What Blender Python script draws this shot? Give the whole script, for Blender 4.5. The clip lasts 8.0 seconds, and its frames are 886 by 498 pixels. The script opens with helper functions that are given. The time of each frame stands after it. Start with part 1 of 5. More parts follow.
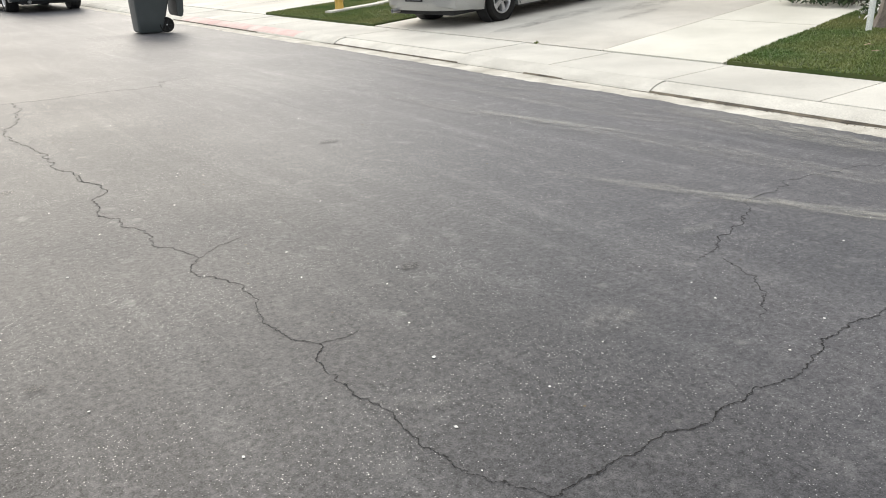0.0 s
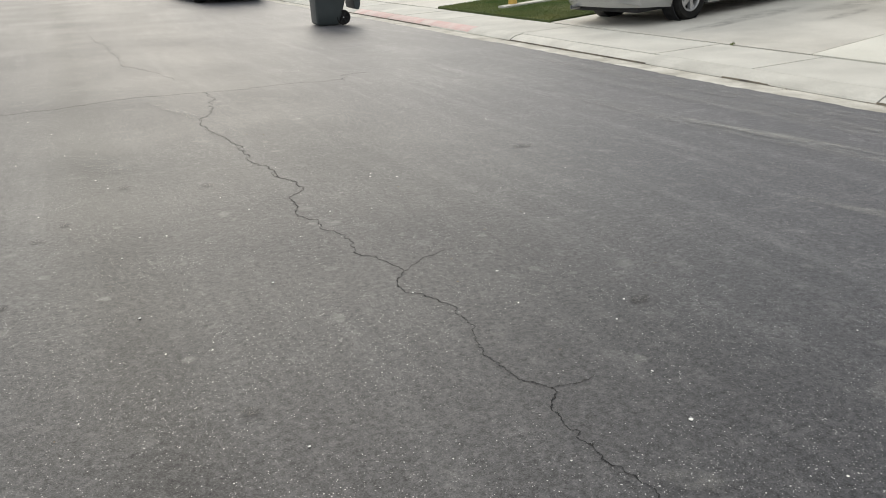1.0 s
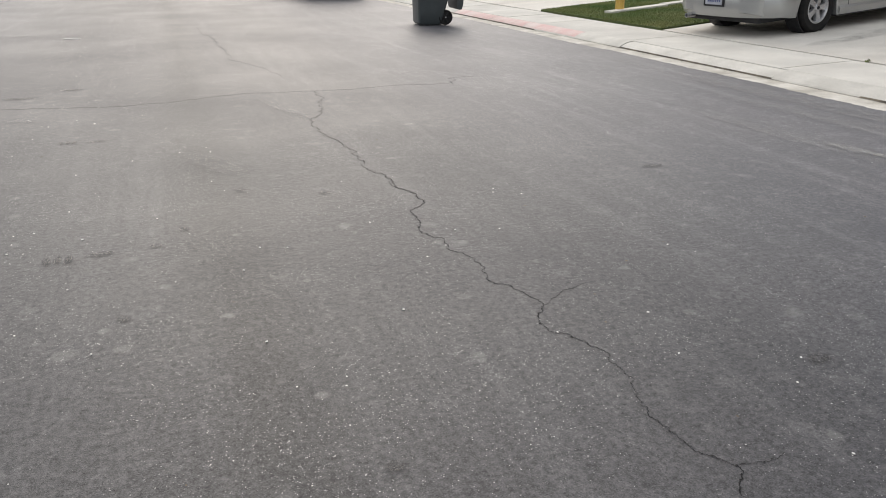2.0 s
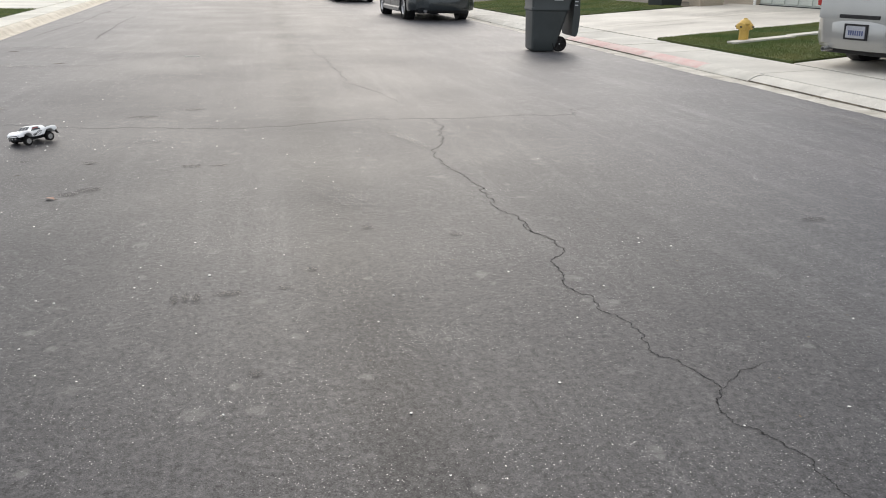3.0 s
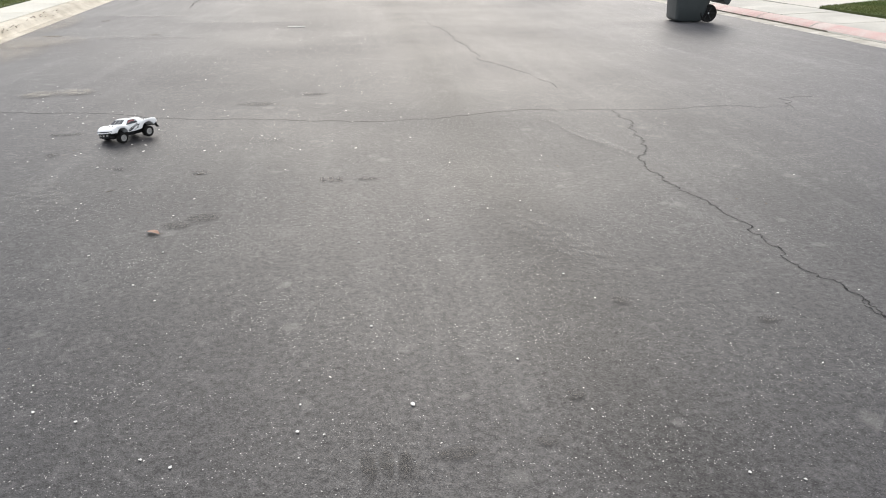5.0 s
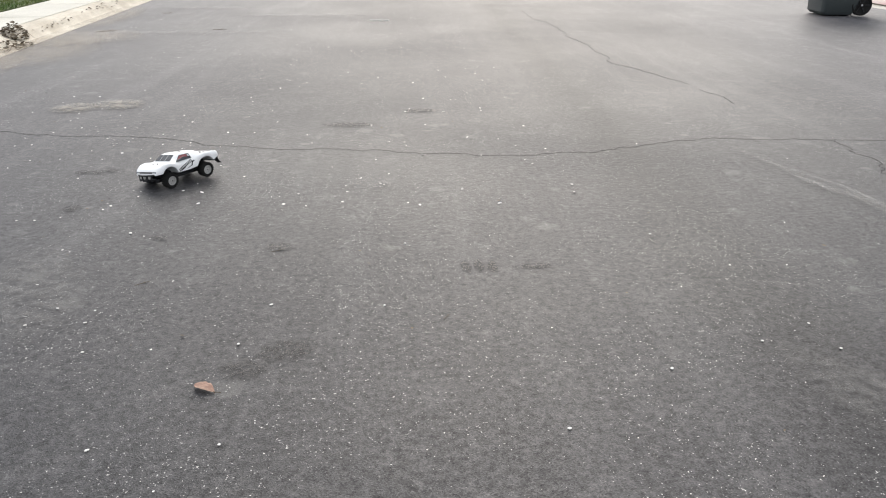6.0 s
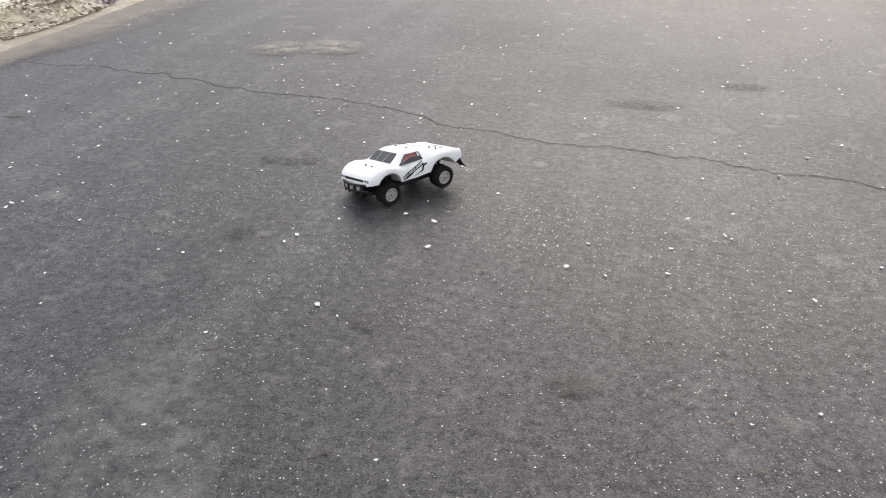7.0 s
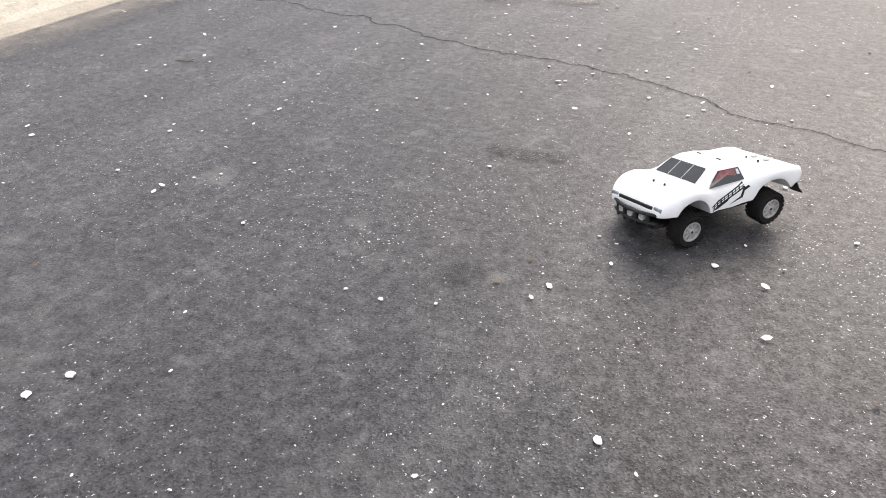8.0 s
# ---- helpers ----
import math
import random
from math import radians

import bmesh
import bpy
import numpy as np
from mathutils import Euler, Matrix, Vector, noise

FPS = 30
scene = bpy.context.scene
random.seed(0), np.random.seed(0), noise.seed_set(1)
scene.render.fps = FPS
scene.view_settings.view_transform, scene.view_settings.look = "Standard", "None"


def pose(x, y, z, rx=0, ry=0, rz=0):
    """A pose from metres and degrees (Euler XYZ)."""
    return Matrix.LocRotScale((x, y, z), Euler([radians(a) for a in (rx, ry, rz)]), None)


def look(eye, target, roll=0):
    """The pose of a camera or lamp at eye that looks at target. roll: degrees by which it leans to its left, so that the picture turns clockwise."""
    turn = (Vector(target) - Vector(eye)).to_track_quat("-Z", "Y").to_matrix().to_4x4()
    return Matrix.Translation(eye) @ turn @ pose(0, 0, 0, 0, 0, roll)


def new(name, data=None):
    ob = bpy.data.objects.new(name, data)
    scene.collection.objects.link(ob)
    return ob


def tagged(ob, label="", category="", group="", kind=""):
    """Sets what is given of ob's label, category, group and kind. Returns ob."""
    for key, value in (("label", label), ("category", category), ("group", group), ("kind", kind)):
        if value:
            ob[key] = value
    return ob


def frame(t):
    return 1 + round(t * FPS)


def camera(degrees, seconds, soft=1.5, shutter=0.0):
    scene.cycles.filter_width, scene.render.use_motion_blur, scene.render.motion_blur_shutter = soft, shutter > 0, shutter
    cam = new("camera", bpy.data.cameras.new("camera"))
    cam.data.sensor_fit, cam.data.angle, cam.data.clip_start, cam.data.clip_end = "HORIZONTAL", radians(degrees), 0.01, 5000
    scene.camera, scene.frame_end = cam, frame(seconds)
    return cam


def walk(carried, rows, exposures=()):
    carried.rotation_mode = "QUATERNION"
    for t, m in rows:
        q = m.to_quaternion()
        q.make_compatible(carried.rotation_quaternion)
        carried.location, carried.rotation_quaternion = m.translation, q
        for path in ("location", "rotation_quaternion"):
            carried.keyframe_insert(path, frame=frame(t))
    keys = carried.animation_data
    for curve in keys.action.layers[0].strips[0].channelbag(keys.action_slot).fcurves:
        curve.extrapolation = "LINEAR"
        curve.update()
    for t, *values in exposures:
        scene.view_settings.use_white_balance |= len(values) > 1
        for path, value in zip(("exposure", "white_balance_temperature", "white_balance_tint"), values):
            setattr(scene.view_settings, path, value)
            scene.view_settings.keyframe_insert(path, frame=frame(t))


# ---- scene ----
cam = camera(58.2, 8.0, soft=1.0)
PATH = [
    (0, (1.682, 1.815, 1.273), (2.923, 3.575, 0.465), -1.7),
    (0.5, (1.634, 2.050, 1.288), (2.670, 3.956, 0.523), -0.8),
    (1, (1.578, 2.290, 1.270), (2.469, 4.250, 0.460), -1.6),
    (1.5, (1.519, 2.449, 1.285), (2.314, 4.437, 0.443), -1.4),
    (2, (1.443, 2.661, 1.291), (2.134, 4.700, 0.483), -0.2),
    (2.2, (1.410, 2.744, 1.302), (2.050, 4.809, 0.515), -0),
    (3.3, (1.243, 3.200, 1.317), (1.677, 5.329, 0.564), 0.7),
    (3.5, (1.209, 3.302, 1.314), (1.643, 5.429, 0.557), 0.7),
    (4, (1.111, 3.558, 1.310), (1.549, 5.676, 0.528), 0.5),
    (4.5, (0.992, 3.935, 1.275), (1.366, 6.056, 0.468), 0.4),
    (4.7, (0.923, 4.225, 1.249), (1.239, 6.350, 0.428), 0.3),
    (5.8, (0.560, 6.010, 1.101), (0.683, 8.143, 0.250), -0),
    (6, (0.480, 6.333, 1.080), (0.558, 8.466, 0.221), -0.1),
    (6.5, (0.282, 7.114, 1.019), (0.071, 9.198, 0.070), 0.8),
    (7, (0.030, 7.767, 0.941), (-0.443, 9.760, -0.103), 0.2),
    (7.5, (-0.200, 8.193, 0.838), (-0.946, 10.027, -0.330), 1.2),
    (8, (-0.447, 8.419, 0.767), (-1.324, 10.195, -0.404), 0.3),
]
walk(cam, [(t, look(eye, target, roll)) for t, eye, target, roll in PATH], exposures=[(0, 0.55, 6620, 7), (0.5, 0.20, 6600, 5), (1.5, 0.12, 6580, 8), (2, 0.15, 6520, 10), (3.5, 0.22, 6450, 9), (4.5, 0.33, 6450, 9), (6.5, 0.36, 6470, 10), (7, 0.34, 6520, 12), (7.5, 0.54, 6600, 12), (8, 0.63, 6640, 13)])

# ---- light: bright overcast, the sun behind cloud ahead of the camera ----
SUN_YAW = -7.0      # degrees from +y, negative towards +x
SUN_HEIGHT = 36.0
world = bpy.data.worlds.new("overcast_sky")
scene.world = world
world.use_nodes = True
wn, wl = world.node_tree.nodes, world.node_tree.links
wn.clear()
sky = wn.new("ShaderNodeTexSky")
sky.sky_type = "NISHITA"
sky.sun_disc = False
sky.sun_elevation = radians(SUN_HEIGHT)
sky.sun_rotation = radians(-SUN_YAW)
sky.dust_density = 6.0
sky.ozone_density = 0.6
wcoord = wn.new("ShaderNodeTexCoord")
cloud = wn.new("ShaderNodeTexNoise")
cloud.inputs["Scale"].default_value = 2.2
cloud.inputs["Detail"].default_value = 5.0
wl.new(wcoord.outputs["Generated"], cloud.inputs["Vector"])
cloud_ramp = wn.new("ShaderNodeValToRGB")
cloud_ramp.color_ramp.elements[0].position, cloud_ramp.color_ramp.elements[0].color = 0.3, (5.5, 5.75, 6.2, 1)
cloud_ramp.color_ramp.elements[1].position, cloud_ramp.color_ramp.elements[1].color = 0.7, (8.3, 8.4, 8.5, 1)
wl.new(cloud.outputs["Fac"], cloud_ramp.inputs["Fac"])
wmix = wn.new("ShaderNodeMix")
wmix.data_type = "RGBA"
wmix.inputs["Factor"].default_value = 0.72
wl.new(sky.outputs["Color"], wmix.inputs["A"])
wl.new(cloud_ramp.outputs["Color"], wmix.inputs["B"])
wbg = wn.new("ShaderNodeBackground")
wbg.inputs["Strength"].default_value = 0.15
wl.new(wmix.outputs["Result"], wbg.inputs["Color"])
wout = wn.new("ShaderNodeOutputWorld")
wl.new(wbg.outputs["Background"], wout.inputs["Surface"])
sun = new("sun", bpy.data.lights.new("sun", "SUN"))
sun.data.energy = 0.85
sun.data.angle = radians(48)
sun.data.color = (1.0, 0.99, 0.98)
sun.matrix_world = look((0, 0, 30), (-math.sin(radians(-SUN_YAW)) * 30, -math.cos(radians(-SUN_YAW)) * 30, 30 - 30 * math.tan(radians(SUN_HEIGHT))))

# ---- materials ----


def shader(name, rough=0.6, metal=0.0, colour=(0.5, 0.5, 0.5), coat=0.0):
    m = bpy.data.materials.new(name)
    m.use_nodes = True
    b = m.node_tree.nodes["Principled BSDF"]
    b.inputs["Base Color"].default_value = (*colour, 1)
    b.inputs["Roughness"].default_value = rough
    b.inputs["Metallic"].default_value = metal
    b.inputs["Coat Weight"].default_value = coat
    return m, m.node_tree.nodes, m.node_tree.links, b


def coords(n, l, scale=(1, 1, 1)):
    tc = n.new("ShaderNodeTexCoord")
    mp = n.new("ShaderNodeMapping")
    mp.inputs["Scale"].default_value = scale
    l.new(tc.outputs["Object"], mp.inputs["Vector"])
    return mp.outputs["Vector"]


def noise_fac(n, l, vec, scale, detail=4.0, rough=0.55):
    t = n.new("ShaderNodeTexNoise")
    t.inputs["Scale"].default_value = scale
    t.inputs["Detail"].default_value = detail
    t.inputs["Roughness"].default_value = rough
    l.new(vec, t.inputs["Vector"])
    return t.outputs["Fac"]


def spread(n, l, fac, lo, hi, a=0.0, b=1.0):
    r = n.new("ShaderNodeMapRange")
    for key, value in (("From Min", lo), ("From Max", hi), ("To Min", a), ("To Max", b)):
        r.inputs[key].default_value = value
    l.new(fac, r.inputs["Value"])
    return r.outputs["Result"]


def blend(n, l, fac, a, b, mode="MIX"):
    x = n.new("ShaderNodeMix")
    x.data_type, x.blend_type = "RGBA", mode
    for key, v in (("Factor", fac), ("A", a), ("B", b)):
        if isinstance(v, (int, float)):
            x.inputs[key].default_value = v
        elif isinstance(v, tuple):
            x.inputs[key].default_value = (*v, 1)
        else:
            l.new(v, x.inputs[key])
    return x.outputs["Result"]


def bump(n, l, b, height, strength, distance):
    k = n.new("ShaderNodeBump")
    k.inputs["Strength"].default_value = strength
    k.inputs["Distance"].default_value = distance
    l.new(height, k.inputs["Height"])
    l.new(k.outputs["Normal"], b.inputs["Normal"])
    return k


def two_tone(name, a, b_, scale, grain, rough=0.7, metal=0.0, relief=0.3, depth=0.002, per_object=0.0, coat=0.0, fleck=0.38):
    """Two colours mixed by broad noise, a fine grain over them, and relief."""
    m, n, l, b = shader(name, rough, metal, a, coat)
    v = coords(n, l)
    broad = spread(n, l, noise_fac(n, l, v, scale), 0.35, 0.65)
    col = blend(n, l, broad, a, b_)
    fine = noise_fac(n, l, v, grain, 2.0)
    col = blend(n, l, 0.5, col, blend(n, l, spread(n, l, fine, 0.3, 0.7), (1 - fleck,) * 3, (1 + fleck,) * 3), "MULTIPLY")
    if per_object:
        info = n.new("ShaderNodeObjectInfo")
        shade = spread(n, l, info.outputs["Random"], 0, 1, 1 - per_object, 1 + per_object)
        cmb = n.new("ShaderNodeCombineColor")
        for key in ("Red", "Green", "Blue"):
            l.new(shade, cmb.inputs[key])
        col = blend(n, l, 1.0, col, cmb.outputs["Color"], "MULTIPLY")
    l.new(col, b.inputs["Base Color"])
    l.new(spread(n, l, fine, 0.2, 0.8, max(0.03, rough - 0.1), min(1.0, rough + 0.1)), b.inputs["Roughness"])
    if relief:
        bump(n, l, b, fine, relief, depth)
    return m


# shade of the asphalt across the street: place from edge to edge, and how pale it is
WEAR_TONES = [(-4.0, 1.6), (-2.4, 1.5), (-1.4, 1.35), (-0.6, 1.0), (0.2, 0.85), (1.0, 0.95), (1.3, 0.9), (1.6, 0.48), (1.95, 0.9), (2.6, 1.0), (3.2, 1.0), (3.9, 1.4), (4.8, 1.8), (6.2, 2.0), (7.6, 1.9)]


def asphalt_material():
    m, n, l, b = shader("worn_asphalt", 0.62)
    b.inputs["Specular IOR Level"].default_value = 0.6
    v = coords(n, l)
    lanes = noise_fac(n, l, coords(n, l, (1.1, 0.07, 1)), 1.0, 3.0)
    streaks = noise_fac(n, l, coords(n, l, (5.5, 0.35, 1)), 1.0, 5.0, 0.6)
    broad = noise_fac(n, l, v, 0.55, 5.0)
    blot = noise_fac(n, l, v, 7.0, 6.0, 0.65)
    smear = noise_fac(n, l, coords(n, l, (8.0, 4.5, 1)), 1.0, 6.0, 0.7)
    col = blend(n, l, spread(n, l, broad, 0.3, 0.7), (0.019, 0.019, 0.021), (0.038, 0.036, 0.037))
    col = blend(n, l, spread(n, l, lanes, 0.46, 0.72, 0.0, 0.3), col, (0.017, 0.017, 0.020))
    col = blend(n, l, spread(n, l, streaks, 0.50, 0.80, 0.0, 0.40), col, (0.086, 0.083, 0.081))
    col = blend(n, l, spread(n, l, blot, 0.54, 0.76, 0.0, 0.5), col, (0.094, 0.090, 0.087))
    col = blend(n, l, spread(n, l, smear, 0.58, 0.78, 0.0, 0.4), col, (0.135, 0.130, 0.124))
    col = blend(n, l, 0.9, col, blend(n, l, spread(n, l, noise_fac(n, l, v, 42.0, 5.0, 0.75), 0.32, 0.68), (0.62, 0.62, 0.62), (1.38, 1.37, 1.36)), "MULTIPLY")
    spots = noise_fac(n, l, v, 24.0, 3.0, 0.5)
    col = blend(n, l, spread(n, l, spots, 0.60, 0.72, 0.0, 0.26), col, (0.120, 0.116, 0.112))
    stone = n.new("ShaderNodeTexVoronoi")
    stone.inputs["Scale"].default_value = 300.0
    l.new(v, stone.inputs["Vector"])
    sep = n.new("ShaderNodeSeparateColor")
    l.new(stone.outputs["Color"], sep.inputs["Color"])
    col = blend(n, l, 0.9, col, blend(n, l, sep.outputs["Red"], (0.60, 0.60, 0.60), (1.40, 1.39, 1.38)), "MULTIPLY")
    col = blend(n, l, 1.0, col, (1.272, 1.28, 1.335), "MULTIPLY")
    # wheel lines run smoother and darker, the asphalt grows paler towards both edges
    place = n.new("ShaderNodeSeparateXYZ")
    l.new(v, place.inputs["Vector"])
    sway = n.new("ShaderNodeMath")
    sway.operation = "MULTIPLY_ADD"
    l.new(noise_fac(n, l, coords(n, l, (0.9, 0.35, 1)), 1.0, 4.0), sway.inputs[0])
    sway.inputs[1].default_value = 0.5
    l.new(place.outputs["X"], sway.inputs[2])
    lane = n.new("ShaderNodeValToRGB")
    for x, shade in WEAR_TONES[1:-1]:
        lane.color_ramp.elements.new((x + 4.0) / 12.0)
    for e, (x, shade) in zip(lane.color_ramp.elements, WEAR_TONES):
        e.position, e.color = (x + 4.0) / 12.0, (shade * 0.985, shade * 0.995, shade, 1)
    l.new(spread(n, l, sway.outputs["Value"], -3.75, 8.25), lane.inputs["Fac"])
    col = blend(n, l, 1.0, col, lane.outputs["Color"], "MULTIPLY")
    # faint round blots, a hand's width or less
    for size, rare, pale_share in ((5.0, 0.90, 0.24), (9.0, 0.94, 0.30)):
        blob = n.new("ShaderNodeTexVoronoi")
        blob.inputs["Scale"].default_value = size
        l.new(v, blob.inputs["Vector"])
        pick = n.new("ShaderNodeSeparateColor")
        l.new(blob.outputs["Color"], pick.inputs["Color"])
        wobble = n.new("ShaderNodeMath")
        wobble.operation = "MULTIPLY_ADD"
        l.new(noise_fac(n, l, v, 30.0, 4.0), wobble.inputs[0])
        wobble.inputs[1].default_value = 0.35
        l.new(blob.outputs["Distance"], wobble.inputs[2])
        both = n.new("ShaderNodeMath")
        both.operation = "MULTIPLY"
        l.new(spread(n, l, pick.outputs["Red"], rare, rare + 0.02, 0.0, pale_share), both.inputs[0])
        l.new(spread(n, l, wobble.outputs["Value"], 0.33, 0.45, 1.0, 0.0), both.inputs[1])
        col = blend(n, l, both.outputs["Value"], col, (0.20, 0.195, 0.185))
    # chips are crooked, so their cells are bent
    crook = n.new("ShaderNodeTexNoise")
    crook.inputs["Scale"].default_value = 260.0
    crook.inputs["Detail"].default_value = 1.0
    l.new(v, crook.inputs["Vector"])
    shift = n.new("ShaderNodeVectorMath")
    shift.operation = "MULTIPLY_ADD"
    l.new(crook.outputs["Color"], shift.inputs[0])
    shift.inputs[1].default_value = (0.009, 0.009, 0.0)
    l.new(v, shift.inputs[2])
    bent = shift.outputs["Vector"]
    # pale chips of worn aggregate, thicker in some stretches than others
    for size, rarity, colour in ((330.0, 0.956, (0.60, 0.59, 0.57)), (240.0, 0.960, (0.78, 0.76, 0.73)), (150.0, 0.982, (0.60, 0.585, 0.56))):
        speck = n.new("ShaderNodeTexVoronoi")
        speck.inputs["Scale"].default_value = size
        l.new(bent, speck.inputs["Vector"])
        hue = n.new("ShaderNodeSeparateColor")
        l.new(speck.outputs["Color"], hue.inputs["Color"])
        chip = n.new("ShaderNodeMath")
        chip.operation = "ADD"
        l.new(hue.outputs["Green"], chip.inputs[0])
        l.new(spread(n, l, noise_fac(n, l, v, 1.6, 3.0), 0.35, 0.75, -0.035, 0.035), chip.inputs[1])
        pale = n.new("ShaderNodeMath")
        pale.operation = "MULTIPLY"
        l.new(spread(n, l, chip.outputs["Value"], rarity, rarity + 0.015), pale.inputs[0])
        l.new(spread(n, l, speck.outputs["Distance"], 0.22, 0.34, 1.0, 0.0), pale.inputs[1])
        col = blend(n, l, pale.outputs["Value"], col, colour)
    l.new(col, b.inputs["Base Color"])
    l.new(spread(n, l, broad, 0.3, 0.7, 0.46, 0.58), b.inputs["Roughness"])
    hsum = n.new("ShaderNodeMath")
    hsum.operation = "ADD"
    l.new(stone.outputs["Distance"], hsum.inputs[0])
    l.new(noise_fac(n, l, v, 420.0, 2.0), hsum.inputs[1])
    bump(n, l, b, hsum.outputs["Value"], 0.45, 0.0011)
    # the pits between the stones hardly shine
    shine = n.new("ShaderNodeMath")
    shine.operation = "MULTIPLY"
    l.new(spread(n, l, sep.outputs["Blue"], 0.1, 0.9, 0.35, 1.0), shine.inputs[0])
    l.new(spread(n, l, noise_fac(n, l, v, 42.0, 5.0, 0.75), 0.32, 0.68, 0.32, 0.94), shine.inputs[1])
    gloss = n.new("ShaderNodeMath")
    gloss.operation = "MULTIPLY"
    l.new(shine.outputs["Value"], gloss.inputs[0])
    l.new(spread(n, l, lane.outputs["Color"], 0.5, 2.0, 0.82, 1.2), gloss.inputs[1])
    l.new(gloss.outputs["Value"], b.inputs["Specular IOR Level"])
    return m


def patch_material(name, colour, low, high, scale=14.0, strength=0.8, stretch=1.0, rim=0.5):
    """Stain or dust that thins out raggedly; the generated coordinate keeps its rim soft."""
    m, n, l, b = shader(name, 0.56, 0.0, colour)
    tc = n.new("ShaderNodeTexCoord")
    grad = n.new("ShaderNodeTexGradient")
    grad.gradient_type = "SPHERICAL"
    mp = n.new("ShaderNodeMapping")
    mp.inputs["Location"].default_value = (-1, -1, 0)
    mp.inputs["Scale"].default_value = (2, 2, 0)
    l.new(tc.outputs["Generated"], mp.inputs["Vector"])
    l.new(mp.outputs["Vector"], grad.inputs["Vector"])
    ragged = n.new("ShaderNodeMath")
    ragged.operation = "MULTIPLY"
    l.new(spread(n, l, grad.outputs["Fac"], 0.0, rim), ragged.inputs[0])
    l.new(spread(n, l, noise_fac(n, l, coords(n, l, (1, 1 / stretch, 1)), scale, 6.0, 0.65), low, high), ragged.inputs[1])
    alpha = spread(n, l, ragged.outputs["Value"], 0.0, 1.0, 0.0, strength)
    l.new(alpha, b.inputs["Alpha"])
    return m


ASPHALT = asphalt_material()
CRACK = two_tone("crack_shadow", (0.006, 0.006, 0.006), (0.014, 0.013, 0.012), 20, 300, 0.95, relief=0)
CONCRETE = two_tone("pavement_concrete", (0.475, 0.455, 0.41), (0.60, 0.575, 0.52), 1.1, 140, 0.85, relief=0.25, per_object=0.05)
KERB_CONCRETE = two_tone("kerb_concrete", (0.45, 0.43, 0.385), (0.59, 0.565, 0.51), 2.3, 120, 0.85, relief=0.3, per_object=0.06)
SANDY_CONCRETE = two_tone("sandy_kerb_concrete", (0.50, 0.445, 0.36), (0.66, 0.605, 0.51), 2.6, 100, 0.9, relief=0.4, per_object=0.06)
GUTTER = two_tone("gutter_concrete", (0.36, 0.335, 0.285), (0.60, 0.57, 0.51), 3.0, 90, 0.9, relief=0.4, depth=0.004)
DRIVE = two_tone("driveway_concrete", (0.48, 0.45, 0.40), (0.65, 0.615, 0.55), 0.7, 110, 0.82, relief=0.2, per_object=0.04)
DRIVE_PALE = two_tone("pale_driveway_concrete", (0.54, 0.52, 0.455), (0.70, 0.675, 0.60), 0.6, 110, 0.85, relief=0.2)
RED_PAINT = two_tone("faded_red_kerb_paint", (0.57, 0.37, 0.345), (0.61, 0.51, 0.47), 2.6, 80, 0.8, relief=0.3)
DIRT = two_tone("gutter_grime", (0.05, 0.042, 0.034), (0.16, 0.135, 0.10), 6, 120, 0.95, relief=0.5)
SOIL = two_tone("bare_soil", (0.06, 0.052, 0.04), (0.10, 0.085, 0.06), 1.0, 40, 0.95)
TURF = two_tone("turf_soil", (0.05, 0.08, 0.018), (0.085, 0.10, 0.03), 1.5, 60, 0.95, depth=0.01)
GRASS = two_tone("grass_blades", (0.085, 0.15, 0.025), (0.21, 0.22, 0.065), 0.9, 30, 0.6, relief=0)
GROUND = two_tone("far_ground", (0.10, 0.095, 0.085), (0.15, 0.14, 0.12), 0.05, 3, 0.95)
WHITE_SHELL = two_tone("white_lexan_shell", (0.86, 0.86, 0.86), (0.89, 0.89, 0.88), 9, 200, 0.32, relief=0, coat=0.3, fleck=0.02)
BLACK_PLASTIC = two_tone("black_plastic", (0.016, 0.016, 0.018), (0.028, 0.028, 0.03), 20, 200, 0.5, relief=0.2)
RUBBER = two_tone("tyre_rubber", (0.009, 0.009, 0.009), (0.017, 0.016, 0.015), 14, 160, 0.8, relief=0.4)
for dull in (RUBBER, BLACK_PLASTIC):
    next(k for k in dull.node_tree.nodes if k.type == "BSDF_PRINCIPLED").inputs["Specular IOR Level"].default_value = 0.22
PALE_RIM = two_tone("pale_grey_rim", (0.42, 0.41, 0.40), (0.52, 0.51, 0.49), 14, 200, 0.4, 0.25, relief=0)
ALLOY = two_tone("alloy_rim", (0.46, 0.46, 0.47), (0.56, 0.56, 0.57), 6, 150, 0.32, 0.85, relief=0)
TINT = two_tone("dark_window_film", (0.02, 0.022, 0.026), (0.035, 0.038, 0.043), 8, 90, 0.12, relief=0)
HEADLAMP = two_tone("smoky_headlight_decal", (0.10, 0.12, 0.15), (0.32, 0.35, 0.38), 60, 200, 0.25, relief=0)
RED_FILM = two_tone("dark_red_window_film", (0.20, 0.055, 0.055), (0.28, 0.09, 0.09), 20, 90, 0.25, relief=0)
RED_LENS = two_tone("red_lens", (0.36, 0.03, 0.03), (0.45, 0.06, 0.05), 20, 90, 0.18, relief=0)
GREY_DOT = two_tone("grey_decal", (0.30, 0.30, 0.30), (0.36, 0.36, 0.35), 20, 90, 0.4, relief=0)
BIN_PLASTIC = two_tone("slate_bin_plastic", (0.030, 0.037, 0.038), (0.040, 0.048, 0.049), 3, 150, 0.5, relief=0.2)
